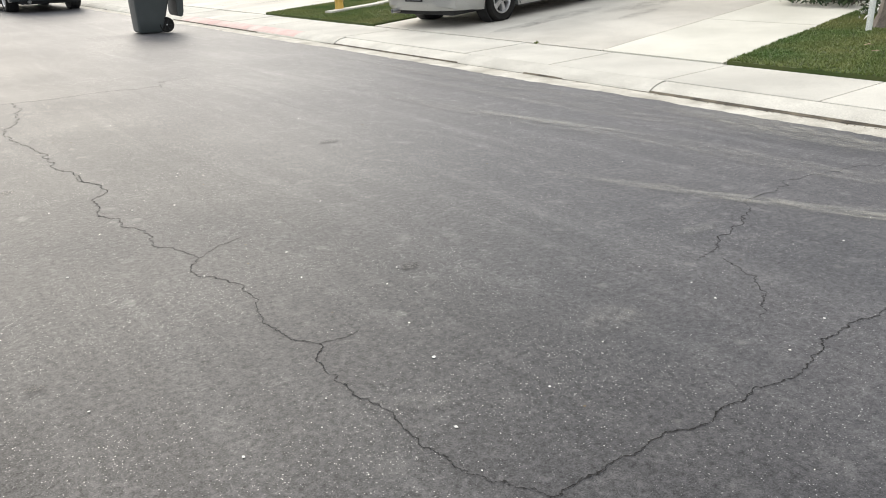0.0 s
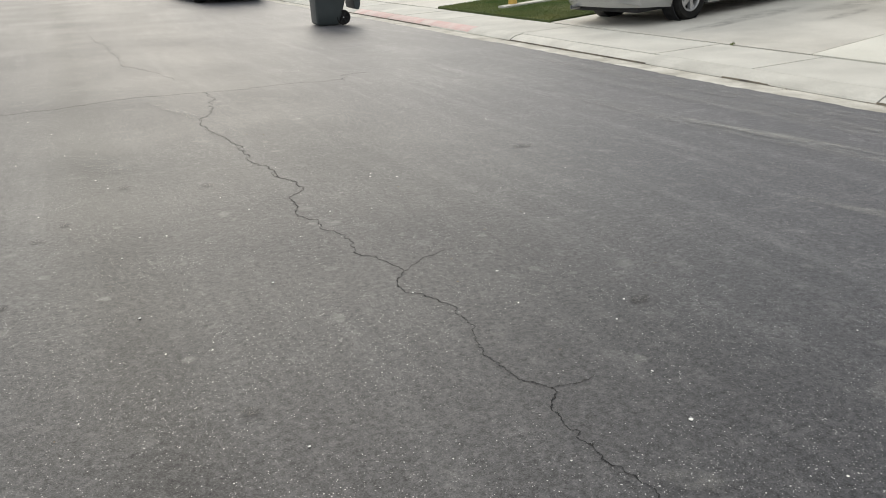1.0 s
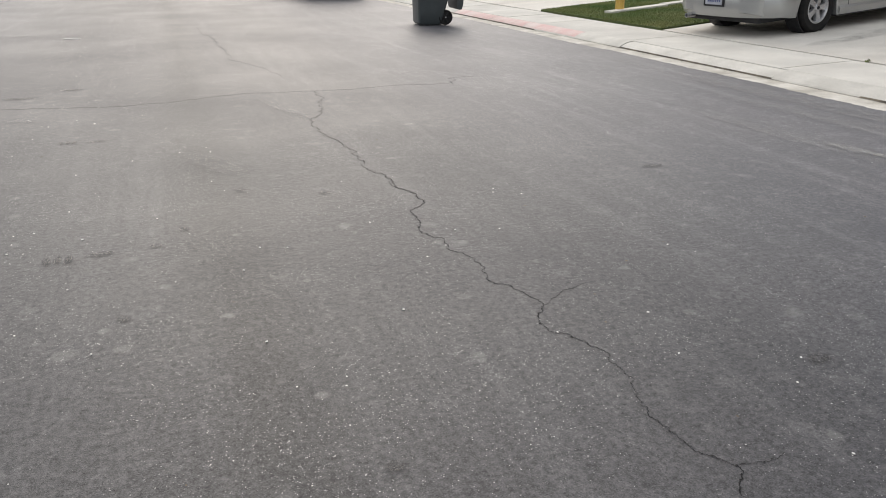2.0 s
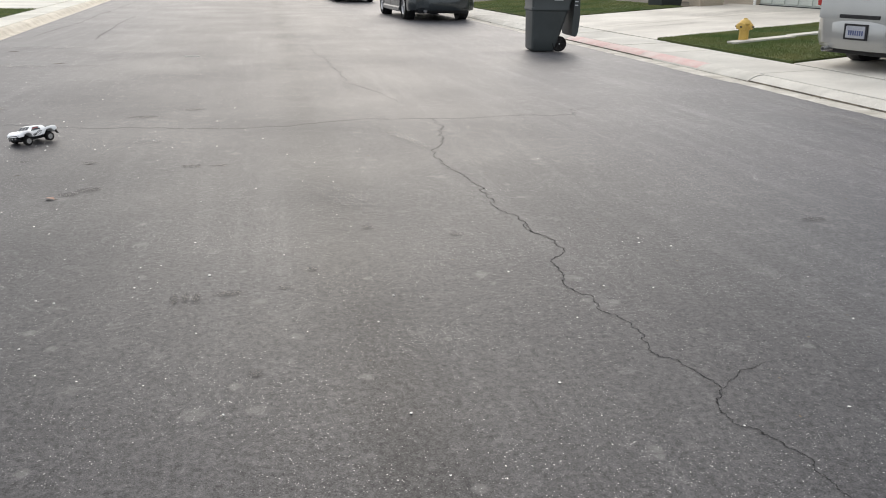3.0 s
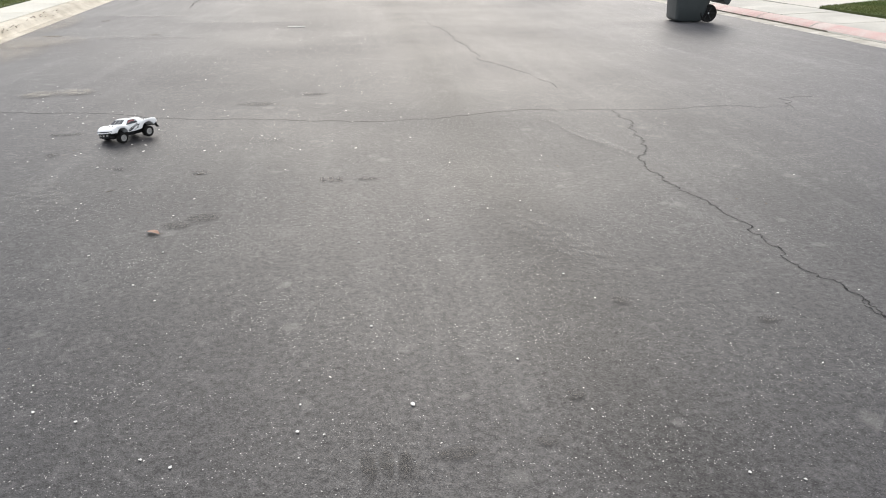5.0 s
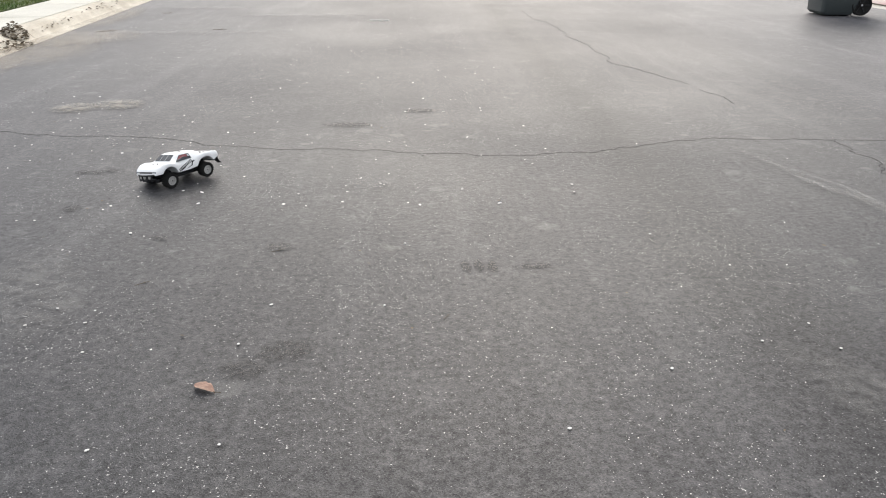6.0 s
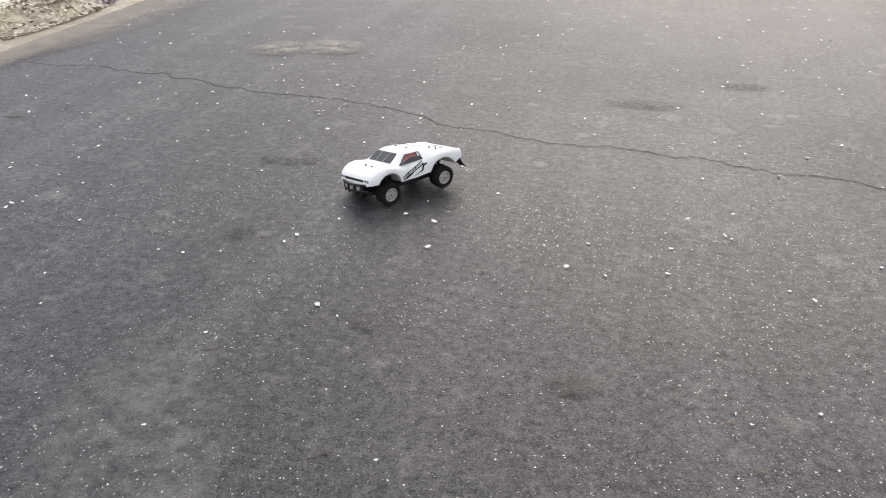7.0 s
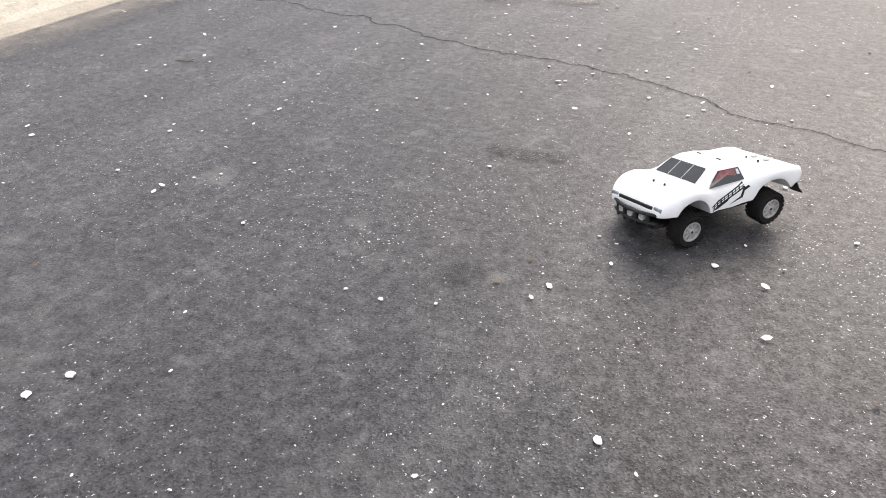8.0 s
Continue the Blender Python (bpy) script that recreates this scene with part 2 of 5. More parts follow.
HYDRANT_PAINT = two_tone("yellow_hydrant_paint", (0.60, 0.38, 0.08), (0.68, 0.46, 0.13), 7, 120, 0.5, relief=0.35)
SILVER = two_tone("silver_car_paint", (0.36, 0.365, 0.36), (0.40, 0.405, 0.40), 1.2, 300, 0.34, 0.7, relief=0, coat=0.6, fleck=0.08)
DARK_PAINT = two_tone("slate_car_paint", (0.026, 0.033, 0.037), (0.036, 0.043, 0.047), 1.2, 300, 0.3, 0.4, relief=0, coat=0.6, fleck=0.08)
BLACK_PAINT = two_tone("black_car_paint", (0.012, 0.012, 0.013), (0.02, 0.02, 0.02), 1.2, 300, 0.3, 0.2, relief=0, coat=0.6, fleck=0.08)
PLATE = two_tone("plate_white", (0.62, 0.63, 0.66), (0.70, 0.71, 0.73), 10, 200, 0.4, relief=0)
PLATE_GREY = two_tone("grey_blue_plate", (0.30, 0.31, 0.36), (0.40, 0.41, 0.45), 10, 200, 0.4, relief=0)
PLATE_INK = two_tone("plate_ink", (0.05, 0.07, 0.17), (0.07, 0.09, 0.2), 10, 200, 0.5, relief=0)
PETAL = two_tone("white_petal", (0.74, 0.72, 0.68), (0.82, 0.80, 0.77), 30, 200, 0.7, relief=0)
DRY_LEAF = two_tone("dry_leaf", (0.25, 0.14, 0.10), (0.42, 0.28, 0.21), 25, 200, 0.75)
LITTER = two_tone("dry_leaf_litter", (0.09, 0.07, 0.045), (0.17, 0.13, 0.085), 12, 200, 0.85)
VIOLET = two_tone("violet_petal", (0.25, 0.16, 0.42), (0.36, 0.26, 0.5), 20, 200, 0.8)
TWIGGY = two_tone("olive_clippings", (0.05, 0.065, 0.025), (0.11, 0.12, 0.05), 12, 200, 0.8)
LITTER_PALE = two_tone("pale_leaf_litter", (0.60, 0.53, 0.42), (0.80, 0.75, 0.65), 12, 200, 0.85)
STUCCO = two_tone("beige_stucco", (0.40, 0.34, 0.27), (0.46, 0.40, 0.32), 1.0, 60, 0.9, relief=0.5)
GARAGE_PALE = two_tone("pale_green_garage_paint", (0.46, 0.50, 0.46), (0.52, 0.55, 0.51), 1.5, 70, 0.55, relief=0.15)
GARAGE_BROWN = two_tone("brown_garage_paint", (0.085, 0.035, 0.025), (0.11, 0.047, 0.033), 1.5, 70, 0.6, relief=0.2)
WHITE_PAINT = two_tone("white_post_paint", (0.68, 0.69, 0.66), (0.78, 0.78, 0.75), 5, 80, 0.6, relief=0.2)
BARK = two_tone("tree_bark", (0.11, 0.09, 0.075), (0.22, 0.19, 0.165), 7, 50, 0.95, relief=0.8, depth=0.015)
SHRUB_LEAF = two_tone("dark_shrub_leaf", (0.02, 0.045, 0.015), (0.05, 0.085, 0.03), 6, 50, 0.55, relief=0)
# serves the driveway stains and the shadow painted under the silver van
STAIN_AND_SHADE = patch_material("driveway_stain_and_shade", (0.19, 0.175, 0.155), 0.35, 0.75, 5, 0.38)
OILY = patch_material("oil_stain", (0.020, 0.018, 0.017), 0.34, 0.60, 34, 0.54, rim=0.4)
TREAD = patch_material("tread_smear", (0.020, 0.018, 0.017), 0.33, 0.60, 40, 0.62, rim=0.35)
DUST = patch_material("pale_dust", (0.27, 0.26, 0.245), 0.38, 0.76, 18, 0.45)
SMUDGE = patch_material("pale_smudge", (0.30, 0.275, 0.235), 0.34, 0.58, 12, 0.66)
SAND = patch_material("gutter_sand", (0.50, 0.44, 0.36), 0.26, 0.85, 9, 0.62)
SKID = patch_material("tyre_scuff", (0.36, 0.35, 0.325), 0.42, 0.78, 30, 0.5, 9.0)
BLEACHED = patch_material("bleached_streak", (0.52, 0.50, 0.43), 0.40, 0.80, 26, 0.58, 6.0)

# ---- mesh helpers ----


def part(name, bm, material, parent=None, label="", smooth=False):
    """Link a bmesh as one mesh object, under a parent where there is one."""
    me = bpy.data.meshes.new(name)
    bm.normal_update()
    bm.to_mesh(me)
    bm.free()
    if smooth:
        me.polygons.foreach_set("use_smooth", [True] * len(me.polygons))
        me.set_sharp_from_angle(angle=radians(38))
    me.materials.append(material)
    ob = new(name, me)
    if parent:
        ob.parent = parent
    if label:
        tagged(ob, label)
    return ob


def thing(name, label, category, m=None, group="", kind=""):
    ob = new(name)
    ob.empty_display_size = 0.1
    if m is not None:
        ob.matrix_world = m
    return tagged(ob, label, category, group, kind)


def faces(bm, verts, polys):
    vs = [bm.verts.new(v) for v in verts]
    for p in polys:
        bm.faces.new([vs[i] for i in p])
    return vs


def box(bm, x0, x1, y0, y1, z0, z1, bevel=0.0, m=None):
    made = bmesh.ops.create_cube(bm, size=1.0)["verts"]
    for v in made:
        v.co = Vector(((x0 + x1) / 2 + v.co.x * (x1 - x0), (y0 + y1) / 2 + v.co.y * (y1 - y0), (z0 + z1) / 2 + v.co.z * (z1 - z0)))
    if m is not None:
        bmesh.ops.transform(bm, matrix=m, verts=made)
    if bevel:
        edges = list({e for v in made for e in v.link_edges})
        bmesh.ops.bevel(bm, geom=edges, offset=bevel, segments=2, affect="EDGES", profile=0.6)
    return bm


def boxed(*a, **k):
    return box(bmesh.new(), *a, **k)


def loft(bm, loops, close=True, caps=True):
    rows = [[bm.verts.new(p) for p in loop] for loop in loops]
    n = len(rows[0])
    for a, b in zip(rows, rows[1:]):
        for i in range(n if close else n - 1):
            j = (i + 1) % n
            bm.faces.new((a[i], a[j], b[j], b[i]))
    if caps:
        bm.faces.new(rows[0][::-1])
        bm.faces.new(rows[-1])
    bmesh.ops.recalc_face_normals(bm, faces=bm.faces)
    return bm


def lathe(profile, segs=24, m=None, bm=None, caps=True):
    """Turn a profile of (radius, height) about z."""
    bm = bm or bmesh.new()
    loops = [[(r * math.cos(math.tau * i / segs), r * math.sin(math.tau * i / segs), z) for i in range(segs)] for r, z in profile]
    if m is not None:
        loops = [[m @ Vector(p) for p in lp] for lp in loops]
    return loft(bm, loops, caps=caps)


def prism(outline, z0, z1, bevel=0.0, bm=None):
    """An outline in x, y raised from z0 to z1."""
    bm = bm or bmesh.new()
    loft(bm, [[(x, y, z0) for x, y in outline], [(x, y, z1) for x, y in outline]])
    if bevel:
        top = [e for e in bm.edges if all(abs(v.co.z - z1) < 1e-6 for v in e.verts)]
        bmesh.ops.bevel(bm, geom=top, offset=bevel, segments=2, affect="EDGES")
    return bm


LOT_X, LOT_Z, LOT_RISE, LOT_SKEW = 8.66, 0.14, 0.06, 0.19


def lot_z(x):
    return LOT_Z + LOT_RISE * (min(x, 15.0) - LOT_X)


def lot_point(x, y0, dz=0.0):
    """A place on the rising front lots: y0 is where its line across the lot leaves the pavement."""
    return (x, y0 + LOT_SKEW * (x - LOT_X), lot_z(x) + dz)

# ---- large structure ----
bm = bmesh.new()
faces(bm, [(-600, -600, -0.16), (600, -600, -0.16), (600, 600, -0.16), (-600, 600, -0.16)], [(0, 1, 2, 3)])
tagged(part("ground", bm, GROUND), "dusty far ground reaching out to the horizon", "ground", kind="structure")

LEFT_TURN = 4.6      # degrees by which the far kerb line leaves the street's own line
ROAD_END = 140.0


def left_x(y):
    return -3.28 - 0.0805 * (y - 12.5)


bm = bmesh.new()
edge = [(left_x(-30) - 0.05, -30, 0), (7.36, -30, 0), (7.36, ROAD_END, 0), (left_x(ROAD_END) - 0.05, ROAD_END, 0)]
loft(bm, [[(x, y, -0.15) for x, y, z in edge], edge])
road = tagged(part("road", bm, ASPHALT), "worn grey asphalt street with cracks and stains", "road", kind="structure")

# cracks: ragged dark ribbons sunk between slightly lifted rims
crack_rng = random.Random(5)


def ragged(points, rounds, jitter):
    pts = [Vector((x, y, 0)) for x, y in points]
    for k in range(rounds):
        out = [pts[0]]
        swing = jitter * min(1.6, 0.45 + 0.4 * k)
        for a, b in zip(pts, pts[1:]):
            d = b - a
            side = Vector((-d.y, d.x, 0))
            out += [(a + b) / 2 + side * crack_rng.uniform(-swing, swing), b]
        pts = out
    return pts


def crack(points, width, rounds=4, jitter=0.2, fade=True, name="road_crack"):
    pts = ragged(points, rounds, jitter)
    bm = bmesh.new()
    rows = []
    for i, p in enumerate(pts):
        d = (pts[min(i + 1, len(pts) - 1)] - pts[max(i - 1, 0)]).normalized()
        side = Vector((-d.y, d.x, 0))
        w = 0.42 * width * (0.2 + 1.0 * crack_rng.random() ** 1.6) * (2.4 if crack_rng.random() < 0.09 else 1.0)
        if fade:
            w *= min(1.0, 0.25 + 6.0 * min(i, len(pts) - 1 - i) / len(pts))
        rows.append([bm.verts.new(p + side * s * w / 2 + Vector((0, 0, z))) for s, z in ((-1, 0.0022), (0, 0.0012), (1, 0.0022))])
    for a, b in zip(rows, rows[1:]):
        for k in range(2):
            bm.faces.new((a[k], a[k + 1], b[k + 1], b[k]))
    bmesh.ops.recalc_face_normals(bm, faces=bm.faces)
    return tagged(part(name, bm, CRACK, road), "thin dark ragged crack")


crack([(2.78, 10.52), (2.77, 10.2), (2.71, 9.84), (2.62, 9.45), (2.49, 9.09), (2.46, 8.86), (2.48, 8.63), (2.53, 8.35), (2.55, 8.12), (2.58, 7.8), (2.56, 7.4), (2.64, 7.15), (2.64, 6.93), (2.69, 6.81), (2.68, 6.62),
       (2.56, 6.5), (2.55, 6.27), (2.58, 5.99), (2.63, 5.73), (2.63, 5.45), (2.72, 5.22), (2.65, 5.11), (2.65, 4.97), (2.75, 4.79), (2.73, 4.63), (2.68, 4.45)], 0.0098, 5, 0.21)
crack([(2.68, 4.45), (2.68, 4.3), (2.69, 4.2), (2.76, 4.1), (2.71, 4.03), (2.68, 3.92), (2.68, 3.72), (2.70, 3.47), (2.71, 3.26), (2.74, 3.13), (2.82, 3.0), (2.84, 2.7), (2.78, 2.3), (2.8, 1.6)], 0.0075, 5, 0.21, fade=False)
crack([(2.64, 7.15), (2.60, 7.06), (2.62, 6.95), (2.69, 6.81)], 0.008, 3)
crack([(2.82, 3.0), (2.95, 3.0), (3.17, 3.0), (3.27, 3.01), (3.36, 2.97), (3.59, 2.98), (3.67, 3.0), (3.8, 2.96), (4.03, 3.0), (4.12, 3.05), (4.27, 3.04), (4.53, 3.04), (5.2, 3.1)], 0.0105, 5, 0.16, fade=False)
crack([(6.57, 4.08), (5.97, 4.21), (5.18, 4.05), (4.91, 3.93), (4.7, 3.9), (4.57, 3.81), (4.39, 3.78)], 0.009)
crack([(4.5, 3.72), (4.43, 3.51), (4.25, 3.36), (4.11, 3.28)], 0.007)
crack([(2.02, 18.05), (2.13, 15.08), (2.19, 13.23), (2.3, 13.01), (2.53, 12.23)], 0.013, 5, 0.07)
crack([(-3.1, 11.05), (-2.6, 10.98), (-1.82, 10.9), (-1.33, 10.8), (-0.89, 10.71), (-0.66, 10.56), (-0.29, 10.48), (0.1, 10.44), (0.61, 10.34), (0.95, 10.28), (1.37, 10.32),
       (1.79, 10.5), (2.23, 10.59), (2.78, 10.52), (3.15, 10.48), (3.47, 10.57), (4.21, 10.54)], 0.0072, 6, 0.14)
crack([(-3.42, 21.2), (-3.5, 24.9), (-3.85, 32.4), (-4.45, 43.0)], 0.07, 5, 0.02)
crack([(-2.08, 20.4), (-2.43, 24.9), (-2.73, 30.5)], 0.06, 5, 0.02)
crack([(4.19, 10.42), (4.22, 10.62), (4.32, 10.70), (4.28, 10.84), (4.62, 10.92)], 0.010, 4, 0.2)
crack([(2.53, 12.0), (2.62, 11.75), (2.60, 11.5)], 0.009, 4, 0.1)
crack([(2.76, 4.1), (2.83, 4.09), (2.92, 4.11)], 0.005)
crack([(2.72, 5.2), (2.86, 5.31), (2.98, 5.35)], 0.006)


def patch(x, y, w, d, turn, material, label, name="road_stain", z=0.003):
    """A ragged stain lying on the road; its own material thins it out."""
    bm = bmesh.new()
    ring = [(0.5 * w * math.cos(a) * (1 + 0.15 * math.sin(3 * a + x)), 0.5 * d * math.sin(a) * (1 + 0.12 * math.cos(4 * a + y)), 0) for a in np.linspace(0, math.tau, 28, endpoint=False)]
    faces(bm, ring, [list(range(len(ring)))])
    ob = part(name, bm, material, road, label)
    ob.matrix_world = pose(x, y, z, 0, 0, turn)
    return ob


for k, (x, y, w, d, a) in enumerate([(0.88, 8.84, 0.2, 0.08, 8), (0.12, 8.28, 0.26, 0.20, 20), (0.02, 8.18, 0.20, 0.16, 0), (0.51, 11.38, 0.34, 0.2, 5), (0.09, 11.0, 0.46, 0.2, 0),
                                     (-1.10, 10.06, 0.12, 0.12, 5), (-1.03, 10.06, 0.10, 0.13, 0), (-0.97, 10.08, 0.10, 0.11, 0), (-0.95, 9.52, 0.10, 0.16, -15), (1.05, 6.36, 0.2, 0.09, 10), (1.17, 5.6, 0.09, 0.09, 0), (1.29, 6.39, 0.10, 0.08, 0),
                                     (-0.48, 9.16, 0.11, 0.07, 0), (1.89, 4.39, 0.10, 0.09, 0), (1.42, 6.6, 0.09, 0.08, 0), (-0.02, 9.05, 0.16, 0.12, 0), (3.4, 4.5, 0.16, 0.1, 20),
                                     (4.3, 6.9, 0.25, 0.12, 0), (2.2, 7.0, 0.12, 0.09, 0), (1.75, 7.2, 0.1, 0.1, 0)]):
    patch(x, y, 0.72 * w, 0.72 * d, a, OILY, "small dark oily stain", z=0.003 + 0.0002 * k)
for k in range(3):
    for x, y in ((0.88, 6.33), (0.70, 8.84)):
        patch(x - 0.05 + 0.045 * k, y + 0.012 * (k % 2), 0.042, 0.13, 5 - 4 * k, TREAD, "dark tyre-tread smear", z=0.0035 + 0.0003 * k)
for k, (x, y, w, d, a) in enumerate([(-1.70, 11.56, 0.34, 0.36, 25), (-1.45, 11.64, 0.40, 0.36, -30), (1.66, 7.84, 0.3, 0.9, 25), (-0.75, 8.7, 0.4, 0.9, 20), (0.26, 9.81, 0.26, 0.34, 30),
                                     (2.83, 3.54, 0.10, 0.24, 50), (3.7, 3.6, 0.3, 0.25, 0), (-1.5, 9.0, 0.35, 0.6, 10)]):
    patch(x, y, w, d, a, SMUDGE if k < 2 else DUST, "pale dusty scuffed patch", z=0.008 + 0.0002 * k)
for k, (x, y, w, d, a) in enumerate([(6.05, 4.9, 0.35, 3.8, 4), (6.5, 6.8, 0.4, 5.0, 4), (5.75, 7.0, 0.3, 3.6, 6), (6.8, 8.5, 0.4, 7.0, 2), (2.35, 9.6, 0.16, 2.0, 14), (4.72, 4.01, 0.34, 0.12, 0), (-1.9, 15.6, 2.6, 0.5, 0), (-0.9, 17.5, 2.0, 0.4, 4), (-2.4, 18.6, 1.6, 0.5, 0)]):
    patch(x, y, w, d, a, SKID, "faint pale tyre scuff", z=0.011 + 0.0002 * k)

for k, (x, y, w, d, a) in enumerate([(5.32, 4.05, 0.16, 2.6, 21), (5.62, 3.3, 0.26, 1.3, 18), (6.9, 5.0, 0.5, 2.4, -4), (5.9, 6.3, 0.12, 1.6, 12)]):
    patch(x, y, w, d, a, BLEACHED, "bleached dusty streak", z=0.0135 + 0.0002 * k)

# far-side edge: gutter, kerb sections, pavement slabs, all along x
KERB_JOINTS = [-9.0, -6.2, -3.4, -0.6, 2.2, 4.4, 6.65, 9.58, 12.65, 14.0, 15.95, 17.55, 19.6, 22.4, 25.2, 28.0, 31.0, 34.0, 37.0, 40.0, 43.0, 46.0, 49.0, 52.0]
SLAB_JOINTS = [-8.4 + 1.48 * k for k in range(9)] + [5.15, 6.68, 8.22, 9.7, 11.2, 12.75] + [14.2 + 1.5 * k for k in range(26)]
edge_rng = random.Random(11)


def gutter_strip(name, side_x, w, y0, y1, label):
    """A concrete pan whose outer edge is eaten away by the asphalt."""
    bm = bmesh.new()
    rows = []
    ys = np.arange(y0, y1, 0.07)
    for y in ys:
        wob = edge_rng.uniform(-0.016, 0.014) + 0.02 * noise.noise((y * 2.6, 1, 5)) + 0.03 * math.sin(y * 1.7) * math.sin(y * 0.6)
        rows.append([bm.verts.new((side_x - w + wob, y, -0.001)), bm.verts.new((side_x - w + wob + 0.03, y, 0.0035)), bm.verts.new((side_x - 0.05, y, 0.004)), bm.verts.new((side_x + 0.03, y, 0.006))])
    for a, b in zip(rows, rows[1:]):
        for k in range(3):
            bm.faces.new((a[k], a[k + 1], b[k + 1], b[k]))
    return tagged(part(name, bm, GUTTER), label, "gutter", kind="structure")


gutter_strip("gutter_near_drives", 7.43, 0.245, -9, 60, "pale worn concrete gutter strip beside the asphalt")

kerb = thing("kerb", "low rolled concrete kerb with faded red stretch", "kerb", kind="structure")
KERB_PROFILE = [(7.44, -0.05), (7.44, 0.010), (7.455, 0.026), (7.50, 0.052), (7.55, 0.072), (7.60, 0.084), (7.66, 0.091), (7.66, -0.05)]
for y0, y1 in zip(KERB_JOINTS, KERB_JOINTS[1:]):
    dz = edge_rng.uniform(-0.006, 0.006)
    bm = bmesh.new()
    loft(bm, [[(x, y, z + (dz if z > 0 else 0)) for x, z in KERB_PROFILE] for y in (y0 + 0.006, (y0 + y1) / 2, y1 - 0.006)])
    part("kerb_section", bm, KERB_CONCRETE, kerb)
    if 13.9 < (y0 + y1) / 2 < 20.5:
        bm = bmesh.new()
        paint = [(x - 0.0025, z + 0.0025) for x, z in KERB_PROFILE[2:7]] + [(7.655, 0.0925)]
        loft(bm, [[(x, y, z + dz) for x, z in paint] for y in (y0 + 0.02, (y0 + y1) / 2, y1 - 0.02)], close=False, caps=False)
        part("red_paint", bm, RED_PAINT, kerb, "sun-faded red paint coat")
# grime that lies in the seam between gutter and kerb
bm = bmesh.new()
rows = []
for y in np.arange(-8, 45, 0.1):
    w = 0.006 + 0.022 * max(0, noise.noise((0, y * 1.3, 3))) + (0.03 if 4.6 < y < 6.5 else 0.0) * edge_rng.random()
    rows.append([bm.verts.new((7.445 - w, y, 0.0085)), bm.verts.new((7.452, y, 0.024))])
for a, b in zip(rows, rows[1:]):
    bm.faces.new((a[0], a[1], b[1], b[0]))
part("grime", bm, DIRT, kerb, "dark grime along the seam")

pavement = thing("pavement", "pale concrete pavement of jointed slabs", "pavement", kind="structure")
for y0, y1 in zip(SLAB_JOINTS, SLAB_JOINTS[1:]):
    dz = edge_rng.uniform(-0.003, 0.003)
    bm = loft(bmesh.new(), [[(7.668, y, -0.05), (8.64, y, -0.05), (8.64, y, 0.130 + dz), (8.634, y, 0.134 + dz), (7.674, y, 0.096 + dz), (7.668, y, 0.091 + dz)] for y in (y0 + 0.007, y1 - 0.007)])
    part("slab", bm, CONCRETE, pavement)
bm = loft(bmesh.new(), [[(7.60, y, -0.06), (8.655, y, -0.06), (8.655, y, 0.118), (7.665, y, 0.076), (7.60, y, 0.06)] for y in (-8, 50)])
part("joint_bed", bm, DIRT, pavement, "dark soil showing in the joints")


def lot_sheet(name, y0, y1, x0, x1, material, label, category, dz=0.0, parent=None, steps=8, thick=0.12):
    """A sloping sheet across the front lots, between two of its lines."""
    bm = bmesh.new()
    top = []
    for x in np.linspace(x0, x1, steps):
        a, b = lot_point(x, y0, dz), lot_point(x, y1, dz)
        top.append([a, b, (b[0], b[1], b[2] - thick), (a[0], a[1], a[2] - thick)])
    loft(bm, top)
    ob = part(name, bm, material, parent)
    if not parent:
        tagged(ob, label, category, kind="structure")
    elif label:
        tagged(ob, label)
    return ob


lot_sheet("lot_soil", -8, 48, LOT_X, 22, SOIL, "bare soil under the front lots", "soil", -0.03)
drive_a = thing("driveway_beside_lawns", "pale stained concrete driveway in large slabs", "driveway", kind="structure")
lot_sheet("driveway_slab", 8.42, 13.48, LOT_X + 0.01, 15.2, DRIVE, "", "", 0.0, drive_a)
lot_sheet("driveway_slab", 6.77, 8.40, LOT_X + 0.01, 11.2, DRIVE_PALE, "whiter newer concrete slab", "", 0.002, drive_a)
lot_sheet("driveway_slab", 6.77, 8.40, 11.22, 13.4, DRIVE_PALE, "whiter newer concrete slab", "", 0.002, drive_a)
drive_b = thing("driveway_beyond_hydrant", "wide grey concrete driveway up to a garage", "driveway", kind="structure")
lot_sheet("driveway_slab", 17.86, 21.2, LOT_X + 0.01, 16.2, DRIVE, "", "", 0.0, drive_b)
lot_sheet("driveway_slab", 21.22, 25.0, LOT_X + 0.01, 16.2, DRIVE, "", "", 0.001, drive_b)

# stains, but the fifth patch paints the silver van's shadow over its footprint
for k, (x, y, w, d, a) in enumerate([(10.9, 11.2, 2.6, 0.5, 12), (12.6, 10.9, 3.0, 0.7, 6), (11.4, 10.2, 1.6, 0.3, 14), (9.6, 10.9, 1.4, 0.35, 8), (11.2, 12.8, 3.6, 1.6, 11), (12.8, 22.8, 2.6, 1.2, 20), (10.6, 20.6, 2.2, 0.5, 8)]):
    ob = patch(x, y, w, d, 0, STAIN_AND_SHADE, "darker driveway patch, stains and painted van shadow", "driveway_stain_and_shade")
    ob.parent = drive_a if y < 15 else drive_b
    ob.matrix_world = pose(x, y, lot_z(x) + 0.006 + 0.0004 * k, 0, -math.degrees(math.atan(LOT_RISE)), 0) @ pose(0, 0, 0, 0, 0, a)

lawn_rng = np.random.default_rng(7)


